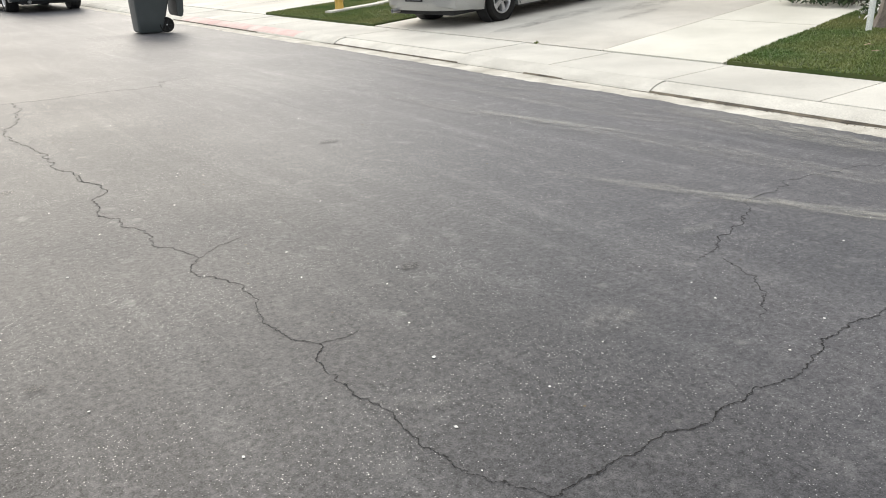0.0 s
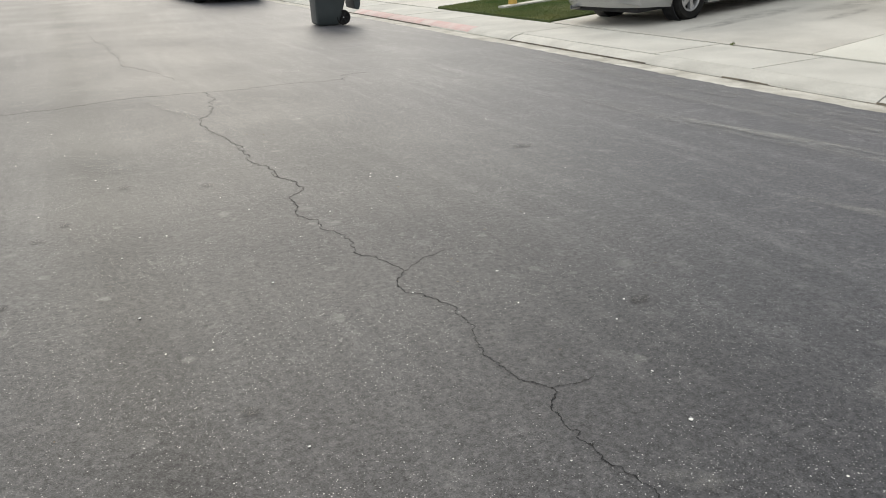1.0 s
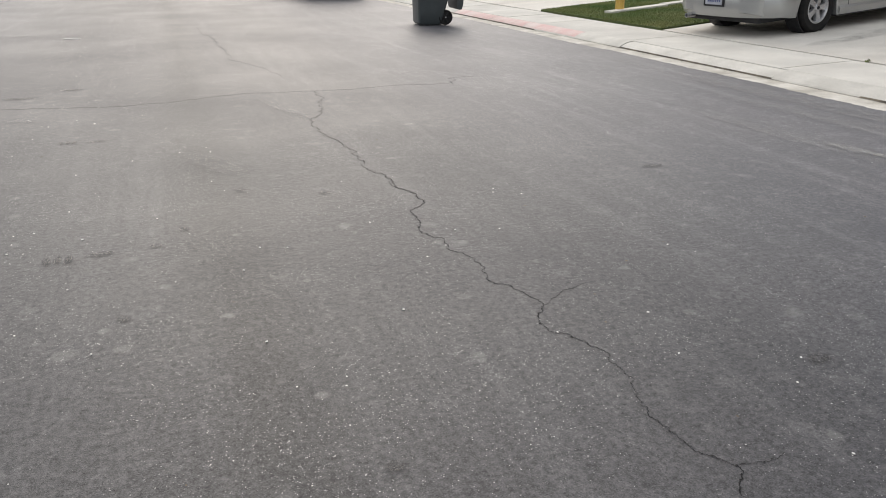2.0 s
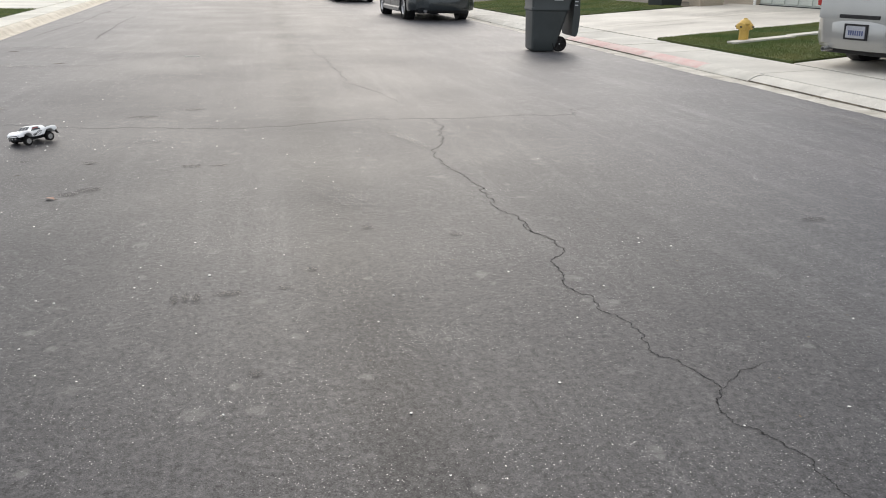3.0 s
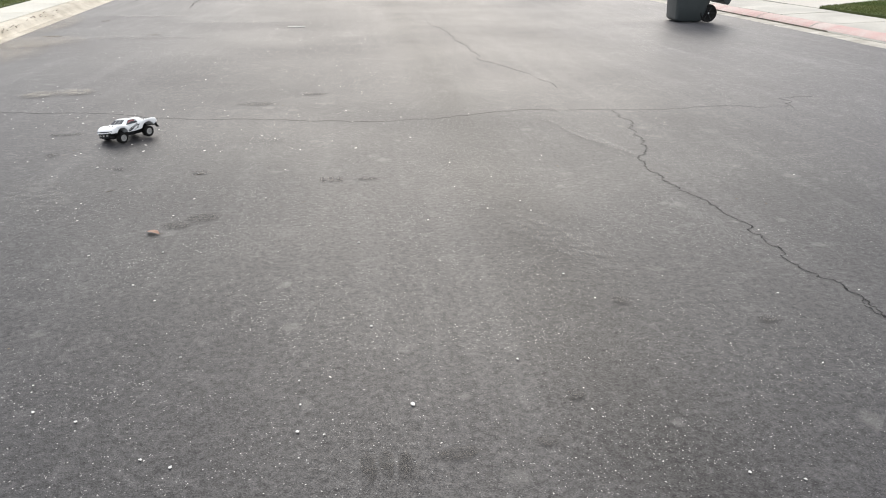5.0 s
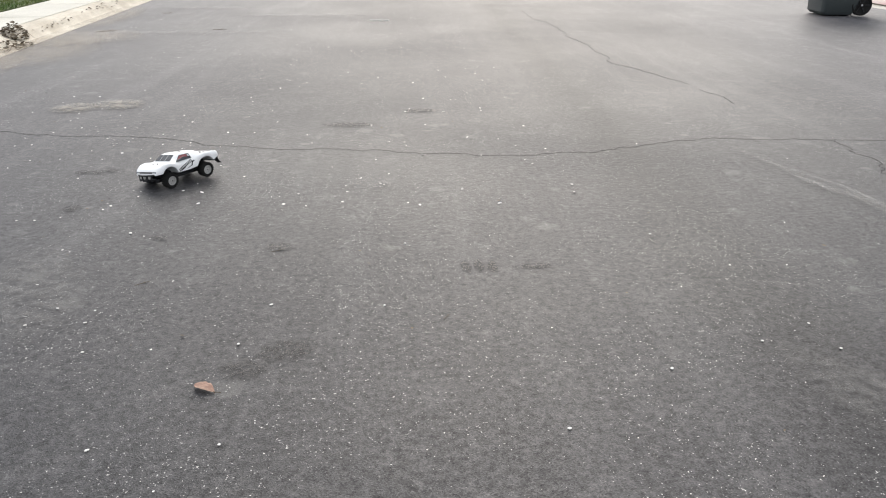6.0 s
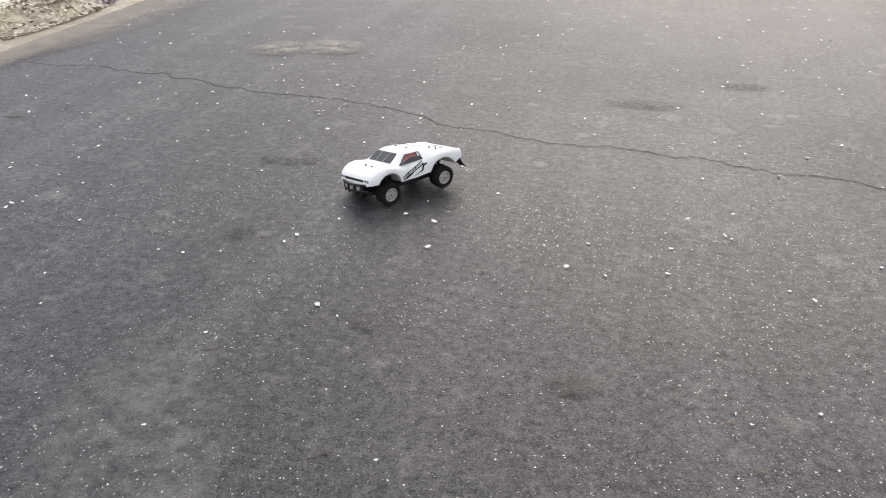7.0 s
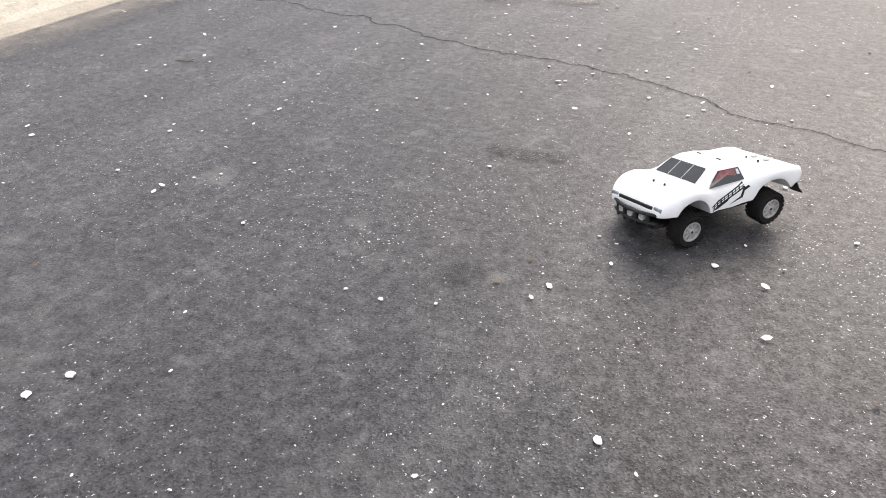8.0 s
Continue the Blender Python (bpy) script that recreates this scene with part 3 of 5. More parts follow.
def lawn(name, y0, y1, x0, x1, tufts, label, dz=0.02):
    """A turf bed with grass of many thin blades standing on it."""
    bed = lot_sheet(name, y0, y1, x0, x1, TURF, label, "lawn", dz)
    xs, fs = lawn_rng.uniform(x0, x1, tufts), lawn_rng.uniform(0, 1, tufts)
    verts, polys = [], []
    for x, f in zip(xs, fs):
        px, py, pz = lot_point(x, y0 + f * (y1 - y0), dz)
        tall = 0.016 + 0.014 * (noise.noise((px * 0.9, py * 0.9, 0)) + 0.6)
        for k in range(3):
            a, lean = lawn_rng.uniform(0, math.tau), lawn_rng.uniform(0.005, 0.03)
            ca, sa = math.cos(a), math.sin(a)
            i = len(verts)
            verts += [(px - 0.006 * sa, py + 0.006 * ca, pz - 0.004), (px + 0.006 * sa, py - 0.006 * ca, pz - 0.004), (px + lean * ca, py + lean * sa, pz + tall * lawn_rng.uniform(0.7, 1.2))]
            polys.append((i, i + 1, i + 2))
    me = bpy.data.meshes.new("grass")
    me.from_pydata(verts, [], polys)
    me.materials.append(GRASS)
    g = new("grass", me)
    g.parent = bed
    tagged(g, "short green lawn grass", kind="stuff")
    return bed


lawn("lawn_beside_hydrant", 13.52, 17.82, LOT_X + 0.02, 14.5, 60000, "short green lawn round the fire hydrant")
lawn("lawn_beside_post", 0.5, 6.73, LOT_X + 0.02, 13.0, 75000, "thick green lawn beside a pale driveway")
lawn("lawn_beyond_driveway", 25.1, 36.0, LOT_X + 0.02, 13.5, 45000, "green lawn beyond the wide driveway")
bm = bmesh.new()
for x, a in ((9.2, 16.02), (10.6, 16.12), (12.0, 16.22), (13.4, 16.32)):
    p, q = lot_point(x, a - 0.05, 0.0), lot_point(x + 1.36, a - 0.04, 0.0)
    loft(bm, [[(c[0], c[1] - 0.13, c[2] - 0.05), (c[0], c[1] + 0.13, c[2] - 0.05), (c[0], c[1] + 0.13, c[2] + 0.062), (c[0], c[1] - 0.13, c[2] + 0.062)] for c in (p, q)])
tagged(part("lawn_edging", bm, CONCRETE), "narrow concrete edging strip through the lawn", "edging", kind="structure")

# near-side edge, turned a little from the street's line
LEFT = pose(-3.28, 12.5, 0, 0, 0, LEFT_TURN)
left_kerb = thing("kerb_by_litter", "sandy rolled concrete kerb with leaf litter", "kerb", LEFT, kind="structure")
LEFT_PROFILE = [(-x, z) for x, z in [(-0.12, -0.05), (-0.12, 0.004), (-0.02, 0.008), (0.02, 0.03), (0.08, 0.085), (0.14, 0.115), (0.24, 0.125), (0.24, -0.05)]]
for k in range(18):
    y0, y1 = -12.65 + 3.05 * k, -12.65 + 3.05 * (k + 1)
    bm = bmesh.new()
    loft(bm, [[(x, y, z) for x, z in LEFT_PROFILE] for y in (y0 + 0.008, y1 - 0.008)])
    part("kerb_section", bm, SANDY_CONCRETE, left_kerb)
left_walk = thing("pavement_by_litter", "pale concrete pavement across the street", "pavement", LEFT, kind="structure")
for k in range(30):
    y0, y1 = -12.5 + 1.8 * k, -12.5 + 1.8 * (k + 1)
    part("slab", prism([(-0.98, y0 + 0.007), (-0.25, y0 + 0.007), (-0.25, y1 - 0.007), (-0.98, y1 - 0.007)], -0.05, 0.13, 0.006), DRIVE_PALE, left_walk)
part("joint_bed", boxed(-0.99, -0.24, -12, 40, -0.06, 0.115), DIRT, left_walk, "dark soil showing in the joints")
left_drive = thing("driveway_across_street", "pale concrete driveway across the street", "driveway", LEFT, kind="structure")
for y0, y1 in ((-12, -6.4), (-6.38, -1.9), (-1.88, 2.48), (18.75, 24.0), (24.02, 30.0)):
    part("driveway_slab", prism([(-9, y0), (-1.0, y0), (-1.0, y1), (-9, y1)], -0.05, 0.14, 0.006), DRIVE_PALE, left_drive)


def flat_lawn(name, m, x0, x1, y0, y1, z, tufts, label):
    bed = part(name, boxed(x0, x1, y0, y1, -0.05, z), TURF)
    bed.matrix_world = m
    tagged(bed, label, "lawn", kind="structure")
    xs, ys = lawn_rng.uniform(x0, x1, tufts), lawn_rng.uniform(y0, y1, tufts)
    verts, polys = [], []
    for px, py in zip(xs, ys):
        for k in range(3):
            a, lean = lawn_rng.uniform(0, math.tau), lawn_rng.uniform(0, 0.03)
            i = len(verts)
            verts += [(px - 0.007 * math.sin(a), py + 0.007 * math.cos(a), z - 0.004), (px + 0.007 * math.sin(a), py - 0.007 * math.cos(a), z - 0.004), (px + lean * math.cos(a), py + lean * math.sin(a), z + lawn_rng.uniform(0.018, 0.04))]
            polys.append((i, i + 1, i + 2))
    me = bpy.data.meshes.new("grass")
    me.from_pydata(verts, [], polys)
    me.materials.append(GRASS)
    g = new("grass", me)
    g.parent = bed
    tagged(g, "short green lawn grass", kind="stuff")


flat_lawn("lawn_across_street", LEFT, -7.0, -1.01, 2.52, 18.7, 0.135, 40000, "green lawn behind the pavement across the street")
for k, (x, y, w, d, a) in enumerate([(-3.1, 12.6, 0.75, 3.6, 6), (-3.15, 14.2, 1.3, 2.6, 5), (-3.05, 10.6, 0.6, 3.4, 4), (-3.05, 11.8, 0.5, 2.2, 5), (-3.1, 15.2, 1.5, 1.6, 5), (-3.5, 17.4, 0.7, 3.4, 5)]):
    patch(x, y, w, d, a, SAND, "drift of pale gutter sand", "sand_drift", z=0.0135 + 0.0003 * k)

# ---- things ----


def ease(x, table):
    xs, ys = zip(*table)
    return float(np.interp(x, xs, ys))


def wheel(parent, x, y, r, w, out, tyre_mat, rim_mat, spokes, knobs, rim_share=0.62):
    """A tyre with a rim and spokes, its axle along y; out is the side that shows."""
    turn = pose(x, y, r, -90 * out, 0, 0)
    h = w / 2
    rr = r * rim_share
    bm = lathe([(rr, -h * 0.9), (r * 0.90, -h), (r * 0.985, -h * 0.72), (r, -h * 0.3), (r, h * 0.3), (r * 0.985, h * 0.72), (r * 0.90, h), (rr, h * 0.9), (rr, h * 0.3), (rr, -h * 0.9)], 32, turn, caps=False)
    for k in range(knobs):
        for s in (-0.5, 0.0, 0.5):
            a = math.tau * (k + (0.5 if s == 0 else 0)) / knobs
            m = turn @ Matrix.Rotation(a, 4, "Z") @ Matrix.Translation((r * 0.995, 0, s * h * 1.3))
            box(bm, -0.02 * r, 0.035 * r, -0.09 * r, 0.09 * r, -h * 0.26, h * 0.26, m=m)
    tyre = part("wheel", bm, tyre_mat, parent, "black rubber tyre on a pale rim", smooth=True)
    bm = lathe([(rr * 1.0, h * 0.55), (rr * 1.02, h * 0.93), (rr * 0.93, h * 0.96), (rr * 0.86, h * 0.62), (rr * 0.84, h * 0.1), (rr * 0.98, h * 0.1), (rr * 1.0, h * 0.55)], 32, turn, caps=False)
    part("brake_drum", lathe([(rr * 0.97, -h * 0.2), (rr * 0.97, h * 0.2), (rr * 0.05, h * 0.25)], 24, turn), BLACK_PLASTIC if spokes > 1 else rim_mat, tyre, "dark brake drum" if spokes > 1 else "pale dished wheel face")
    for k in range(spokes):
        m = turn @ Matrix.Rotation(math.tau * k / spokes, 4, "Z")
        loft(bm, [[m @ Vector(p) for p in ((q, -wd, h * 0.35), (q, wd, h * 0.35), (q, wd * 0.8, zz), (q, -wd * 0.8, zz))] for q, wd, zz in ((rr * 0.15, rr * 0.19, h * 0.8), (rr * 0.55, rr * 0.20, h * 0.78), (rr * 0.9, rr * 0.30, h * 0.72))])
    lathe([(rr * 0.28, h * 0.35), (rr * 0.26, h * 0.86), (rr * 0.18, h * 0.92), (rr * 0.01, h * 0.92)], 16, turn, bm)
    rim = part("rim", bm, rim_mat, tyre, smooth=True)
    off = Matrix.Translation((0, 0, h * 0.9))
    part("hub_nut", lathe([(rr * 0.13, 0), (rr * 0.12, h * 0.1), (rr * 0.005, h * 0.1)], 6, turn @ off), BLACK_PLASTIC, tyre, "dark hub nut")
    return tyre


def shell(parent, mat, xs, top, top_w, mid_w, shoulder, sill, axles, arch_r, arch_z, label=""):
    """A car body lofted from rear to front; the wheel arches are cut out of its lower edge."""
    loops = []
    for x in xs:
        w, wt, zt, zs = ease(x, mid_w), ease(x, top_w), ease(x, top), ease(x, shoulder)
        zb = ease(x, sill)
        for a in axles:
            if abs(x - a) < arch_r:
                zb = max(zb, arch_z + math.sqrt(arch_r ** 2 - (x - a) ** 2))
        zs = max(zs, zb + 0.004)
        r = (zs - zb) * 0.18
        half = [(w * 0.985, zb), (w, zb + r), (w, zs - 2 * r), (w * 0.975, zs - 0.6 * r), (w * 0.93, zs), (wt + (w * 0.93 - wt) * 0.12, zs + (zt - zs) * 0.86), (wt * 0.93, zt - (zt - zs) * 0.03), (wt * 0.55, zt + 0.002 * w)]
        loops.append([(x, y, z) for y, z in half] + [(x, -y, z) for y, z in reversed(half)])
    bm = loft(bmesh.new(), loops)
    return part("body", bm, mat, parent, label, smooth=True)


def side_point(x, f, top, top_w, mid_w, shoulder, out, lift):
    """A place on the flank between shoulder (f=0) and roof edge (f=1), lifted off the surface."""
    w, wt, zt, zs = ease(x, mid_w) * 0.93, ease(x, top_w), ease(x, top), ease(x, shoulder)
    a, b = Vector((w, zs)), Vector((wt + (w - wt) * 0.12, zs + (zt - zs) * 0.86))
    p = a + (b - a) * f
    n = Vector((b.y - a.y, a.x - b.x)).normalized()
    p = p + n * lift
    return Vector((x, out * p.x, p.y))


def flank_panel(pts, tables, out, lift, thick):
    bm = bmesh.new()
    o = [side_point(x, f, *tables, out, lift) for x, f in pts]
    i = [side_point(x, f, *tables, out, lift - thick) for x, f in pts]
    return loft(bm, [i, o])


def deck_panel(xs, half_w, top, lift, thick):
    """A sheet lying on the body's top line, between the given stations."""
    bm = bmesh.new()
    loops = []
    for x, hw in zip(xs, half_w):
        z = ease(x, top)
        loops.append([(x, -hw, z + lift - thick), (x, hw, z + lift - thick), (x, hw, z + lift), (x, -hw, z + lift)])
    return loft(bm, loops)


# -- remote-control truck --
T_TOP = [(-0.19, 0.088), (-0.186, 0.098), (-0.178, 0.101), (-0.14, 0.100), (-0.084, 0.102), (-0.078, 0.124), (-0.05, 0.130), (-0.02, 0.136), (0.018, 0.139), (0.042, 0.135), (0.086, 0.107), (0.13, 0.103), (0.160, 0.098), (0.178, 0.090), (0.186, 0.082), (0.19, 0.072)]
T_TOPW = [(-0.19, 0.082), (-0.084, 0.080), (-0.078, 0.064), (-0.036, 0.062), (0.04, 0.062), (0.086, 0.070), (0.13, 0.062), (0.165, 0.064), (0.19, 0.062)]
T_MIDW = [(-0.19, 0.094), (-0.178, 0.102), (-0.105, 0.106), (-0.055, 0.094), (-0.03, 0.089), (0.04, 0.088), (0.075, 0.098), (0.125, 0.105), (0.160, 0.102), (0.180, 0.092), (0.19, 0.080)]
T_SHOULDER = [(-0.19, 0.086), (-0.183, 0.102), (-0.15, 0.109), (-0.105, 0.110), (-0.075, 0.104), (-0.045, 0.096), (0.05, 0.094), (0.085, 0.104), (0.115, 0.110), (0.145, 0.107), (0.172, 0.094), (0.184, 0.082), (0.19, 0.072)]
T_SILL = [(-0.19, 0.074), (-0.165, 0.066), (-0.155, 0.060), (0.0, 0.045), (0.06, 0.047), (0.16, 0.064), (0.19, 0.062)]
T_TABLES = (T_TOP, T_TOPW, T_MIDW, T_SHOULDER)


def flank_y(x, z):
    """Half-width of the truck's shell at a height on its door."""
    w, zs, zb = ease(x, T_MIDW), ease(x, T_SHOULDER), ease(x, T_SILL)
    r = (zs - zb) * 0.18
    return float(np.interp(z, (zb, zb + r, zs - 2 * r, zs - 0.6 * r, zs), (w * 0.985, w, w, w * 0.975, w * 0.93)))


def toy_truck(m):
    t = thing("remote_control_truck", "white toy short-course truck with black graphics on the road", "toy truck", m)
    shell(t, WHITE_SHELL, np.linspace(-0.19, 0.19, 62), *T_TABLES, T_SILL, (-0.105, 0.115), 0.050, 0.039, "white clear-coated shell")
    screen = part("windscreen", deck_panel((0.047, 0.064, 0.082), (0.054, 0.058, 0.062), T_TOP, 0.0022, 0.003), TINT, t, "dark tinted windscreen")
    for y in (-0.022, 0.020):
        bm = bmesh.new()
        loft(bm, [[(x, y - 0.0012, ease(x, T_TOP)), (x, y + 0.0012, ease(x, T_TOP)), (x, y + 0.0012, ease(x, T_TOP) + 0.003), (x, y - 0.0012, ease(x, T_TOP) + 0.003)] for x in (0.046, 0.064, 0.083)])
        part("screen_bar", bm, PALE_RIM, screen, "thin pale bar across the windscreen")
    # raised edge at the back of the roof
    bm = bmesh.new()
    loft(bm, [[(x, -0.050, z), (x, 0.050, z), (x, 0.044, z + 0.005), (x, -0.044, z + 0.005)] for x, z in ((-0.083, 0.121), (-0.074, 0.1245), (-0.060, 0.1255))])
    part("roof_spoiler", bm, WHITE_SHELL, t, smooth=True)
    for out in (1, -1):
        win = part("side_window", flank_panel([(-0.034, 0.10), (0.066, 0.10), (0.052, 0.42), (0.026, 0.86), (-0.029, 0.86)], T_TABLES, out, 0.0018, 0.003), TINT, t, "dark-framed side window")
        part("window_film", flank_panel([(-0.017, 0.15), (0.057, 0.15), (0.047, 0.42), (0.024, 0.80), (-0.015, 0.80)], T_TABLES, out, 0.0028, 0.002), RED_FILM, win, "dark red window film")
        # black graphics on the doors: a ladder of bars and two hooked slashes
        def skin(poly, bm, lift=0.0009):
            loft(bm, [[(x, out * (flank_y(x, z) - 0.001), z) for x, z in poly], [(x, out * (flank_y(x, z) + lift), z) for x, z in poly]])
        bm = bmesh.new()
        a, b = Vector((0.060, 0.055)), Vector((-0.030, 0.090))
        d = (b - a).normalized()
        up = Vector((-d.y, d.x)) * -1
        for o, w in ((-0.0052, 0.0030), (0.0052, 0.0024), (0.0001, 0.0010)):
            for k in range(6):
                p, q = a.lerp(b, k / 6) + up * o, a.lerp(b, (k + 1) / 6) + up * o
                skin([tuple(p - up * w / 2), tuple(q - up * w / 2), tuple(q + up * w / 2), tuple(p + up * w / 2)], bm)
        for k in range(9):
            p = a.lerp(b, (k + 0.4) / 9)
            s = 0.0012 + 0.0012 * (k % 3)
            skin([tuple(p - up * 0.005), tuple(p - up * 0.005 + d * s), tuple(p + up * 0.005 + d * (s + 0.003)), tuple(p + up * 0.005 + d * 0.003)], bm)
        graphic = part("graphic", bm, BLACK_PLASTIC, t, "black laddered lettering band")
        bm = bmesh.new()
        for poly in ([(0.040, 0.051), (0.050, 0.050), (0.008, 0.070), (0.016, 0.062)], [(0.010, 0.053), (-0.022, 0.066), (-0.026, 0.062), (-0.016, 0.060)],
                     [(-0.021, 0.066), (-0.026, 0.062), (-0.031, 0.078), (-0.026, 0.080)], [(-0.026, 0.080), (-0.031, 0.077), (-0.044, 0.083), (-0.040, 0.087)]):
            skin(poly, bm)
        part("slash", bm, BLACK_PLASTIC, t, "black hooked slash")
        part("window_vent", flank_panel([(-0.027, 0.45), (-0.019, 0.45), (-0.019, 0.75), (-0.025, 0.75)], T_TABLES, out, 0.0028, 0.002), PLATE, win, "small pale window decal")
        part("tail_light", boxed(-0.1925, -0.186, out * 0.070 - 0.009, out * 0.070 + 0.009, 0.072, 0.085, 0.0012), RED_LENS, t, "small red tail light")
        part("headlight", boxed(0.166, 0.1885, out * 0.071 - 0.012, out * 0.071 + 0.012, 0.070, 0.081, 0.003), HEADLAMP, t, "smoky grey headlight decal")
        for x in (-0.105, 0.115):
            wheel(t, x, out * 0.081, 0.0375, 0.040, out, RUBBER, PALE_RIM, 8, 22, 0.60)
            bm = bmesh.new()
            lathe([(0.006, -0.02), (0.006, 0.02), (0.0005, 0.021)], 10, pose(x - 0.012, out * 0.05, 0.066, 20 * out, 0, 0), bm)
            part("shock", bm, BLACK_PLASTIC, t, "black oil shock")
    bm = boxed(-0.155, 0.16, -0.042, 0.042, 0.026, 0.040, 0.003)
    box(bm, -0.125, 0.13, -0.03, 0.03, 0.036, 0.068, 0.004)
    part("chassis", bm, BLACK_PLASTIC, t, "black chassis tub")
    for x in (-0.105, 0.115):
        part("axle", boxed(x - 0.006, x + 0.006, -0.065, 0.065, 0.031, 0.043, 0.002), BLACK_PLASTIC, t)
    # front bumper: a skid plate, two bent tubes with uprights, and a row of small lamps
    def bow(y):
        return 0.203 - 3.2 * y * y
    bm = bmesh.new()
    loft(bm, [[(bow(y) - 0.006, y, 0.036), (bow(y) - 0.014, y, 0.028), (0.160, y, 0.030), (0.160, y, 0.036)] for y in np.linspace(-0.058, 0.058, 11)])
    bumper = part("front_bumper", bm, BLACK_PLASTIC, t, "black front bumper and skid")
    for z, wide in ((0.064, 0.086), (0.044, 0.070)):
        bm = bmesh.new()
        loft(bm, [[(bow(y) + 0.004 * math.cos(a), y, z + 0.004 * math.sin(a)) for a in np.linspace(0, math.tau, 8, endpoint=False)] for y in np.linspace(-wide, wide, 13)])
        part("bumper_tube", bm, BLACK_PLASTIC, bumper, smooth=True)
    for y in (-0.05, -0.018, 0.018, 0.05):
        part("bumper_upright", boxed(bow(y) - 0.003, bow(y) + 0.003, y - 0.003, y + 0.003, 0.034, 0.064, 0.001), BLACK_PLASTIC, bumper)
    for y in (-0.034, 0.0, 0.034):
        part("bumper_lamp", lathe([(0.008, 0), (0.008, 0.009), (0.0062, 0.009), (0.0058, 0.006), (0.0004, 0.006)], 14, pose(bow(y) - 0.008, y, 0.054, 0, 90, 0)), PALE_RIM, bumper, "small round grey lamp")
    part("grille", boxed(0.176, 0.1895, -0.056, 0.056, 0.062, 0.080, 0.002), BLACK_PLASTIC, t, "black front grille")
    bm = boxed(-0.196, -0.17, -0.078, 0.078, 0.050, 0.066, 0.003)
    for y in (-0.070, 0.070):
        loft(bm, [[(x, y - 0.016, z), (x, y + 0.016, z), (x + 0.003, y + 0.016, z), (x + 0.003, y - 0.016, z)] for x, z in ((-0.188, 0.060), (-0.196, 0.044), (-0.208, 0.030))])
    part("rear_bumper", bm, BLACK_PLASTIC, t, "black rear bumper with mud flaps")
    bm = bmesh.new()
    loft(bm, [[(x, -0.05, 0.085), (x, 0.05, 0.085), (x, 0.036, 0.072), (x, -0.036, 0.072)] for x in (-0.1885, -0.1918)])
    grille = part("tail_grille", bm, BLACK_PLASTIC, t, "black recessed tail panel")
    bm = bmesh.new()
    for s in (1, -1):
        loft(bm, [[(x, s * 0.002, 0.073), (x, s * 0.009, 0.073), (x, s * 0.032, 0.082), (x, s * 0.022, 0.082)] for x in (-0.1912, -0.1926)])
    part("tail_emblem", bm, WHITE_SHELL, grille, "white slanted bars")
    for y in (-0.018, 0.018):
        part("deck_dot", lathe([(0.0075, 0), (0.0075, 0.0012), (0.0003, 0.0012)], 20, pose(-0.162, y, 0.1015)), GREY_DOT, t, "round grey deck decal")
        part("body_post", lathe([(0.0025, 0), (0.0025, 0.008), (0.0003, 0.0085)], 10, pose(-0.138, y, 0.098)), BLACK_PLASTIC, t, "black body post with clip")
        part("body_post", lathe([(0.0025, 0), (0.0025, 0.008), (0.0003, 0.0085)], 10, pose(0.125, y, 0.100)), BLACK_PLASTIC, t, "black body post with clip")
    for y in (-0.03, 0.03):
        part("roof_slot", boxed(-0.012, -0.008, y - 0.006, y + 0.006, 0.130, 0.1385, 0.0006), BLACK_PLASTIC, t)
    return t


# the body leans outwards on its springs as the truck turns
truck = toy_truck(pose(-0.612, 9.934, 0.004, 0, 1.6, 232) @ Matrix.Diagonal((0.895, 0.90, 0.89, 1)))
lean = Matrix.Translation((0, 0, 0.058)) @ Matrix.Rotation(radians(9.5), 4, "X") @ Matrix.Translation((0, 0, -0.054))
for piece in truck.children:
    if not piece.name.startswith(("wheel", "axle", "chassis")):
        piece.matrix_basis = lean @ piece.matrix_basis

# -- parked cars --
V_TOP = [(-1.04, 0.66), (-1.0, 0.98), (-0.90, 1.10), (-0.72, 1.52), (-0.45, 1.66), (0.5, 1.70), (1.5, 1.68), (2.0, 1.56), (2.75, 1.12), (3.4, 1.02), (3.8, 0.88), (3.98, 0.68), (4.0, 0.6)]
V_TOPW = [(-1.04, 0.70), (-0.9, 0.72), (-0.6, 0.62), (0.5, 0.63), (1.8, 0.62), (2.75, 0.70), (3.6, 0.66), (4.0, 0.5)]
V_MIDW = [(-1.04, 0.58), (-0.97, 0.72), (-0.75, 0.86), (0.0, 0.925), (2.5, 0.925), (3.4, 0.90), (3.8, 0.80), (4.0, 0.58)]
V_SHOULDER = [(-1.04, 0.64), (-1.0, 0.92), (-0.8, 0.99), (0.5, 0.98), (2.7, 0.94), (3.4, 0.86), (3.8, 0.75), (4.0, 0.58)]
V_SILL = [(-1.04, 0.34), (-0.9, 0.29), (-0.5, 0.24), (0.4, 0.20), (2.8, 0.20), (3.6, 0.22), (4.0, 0.30)]
V_TABLES = (V_TOP, V_TOPW, V_MIDW, V_SHOULDER)


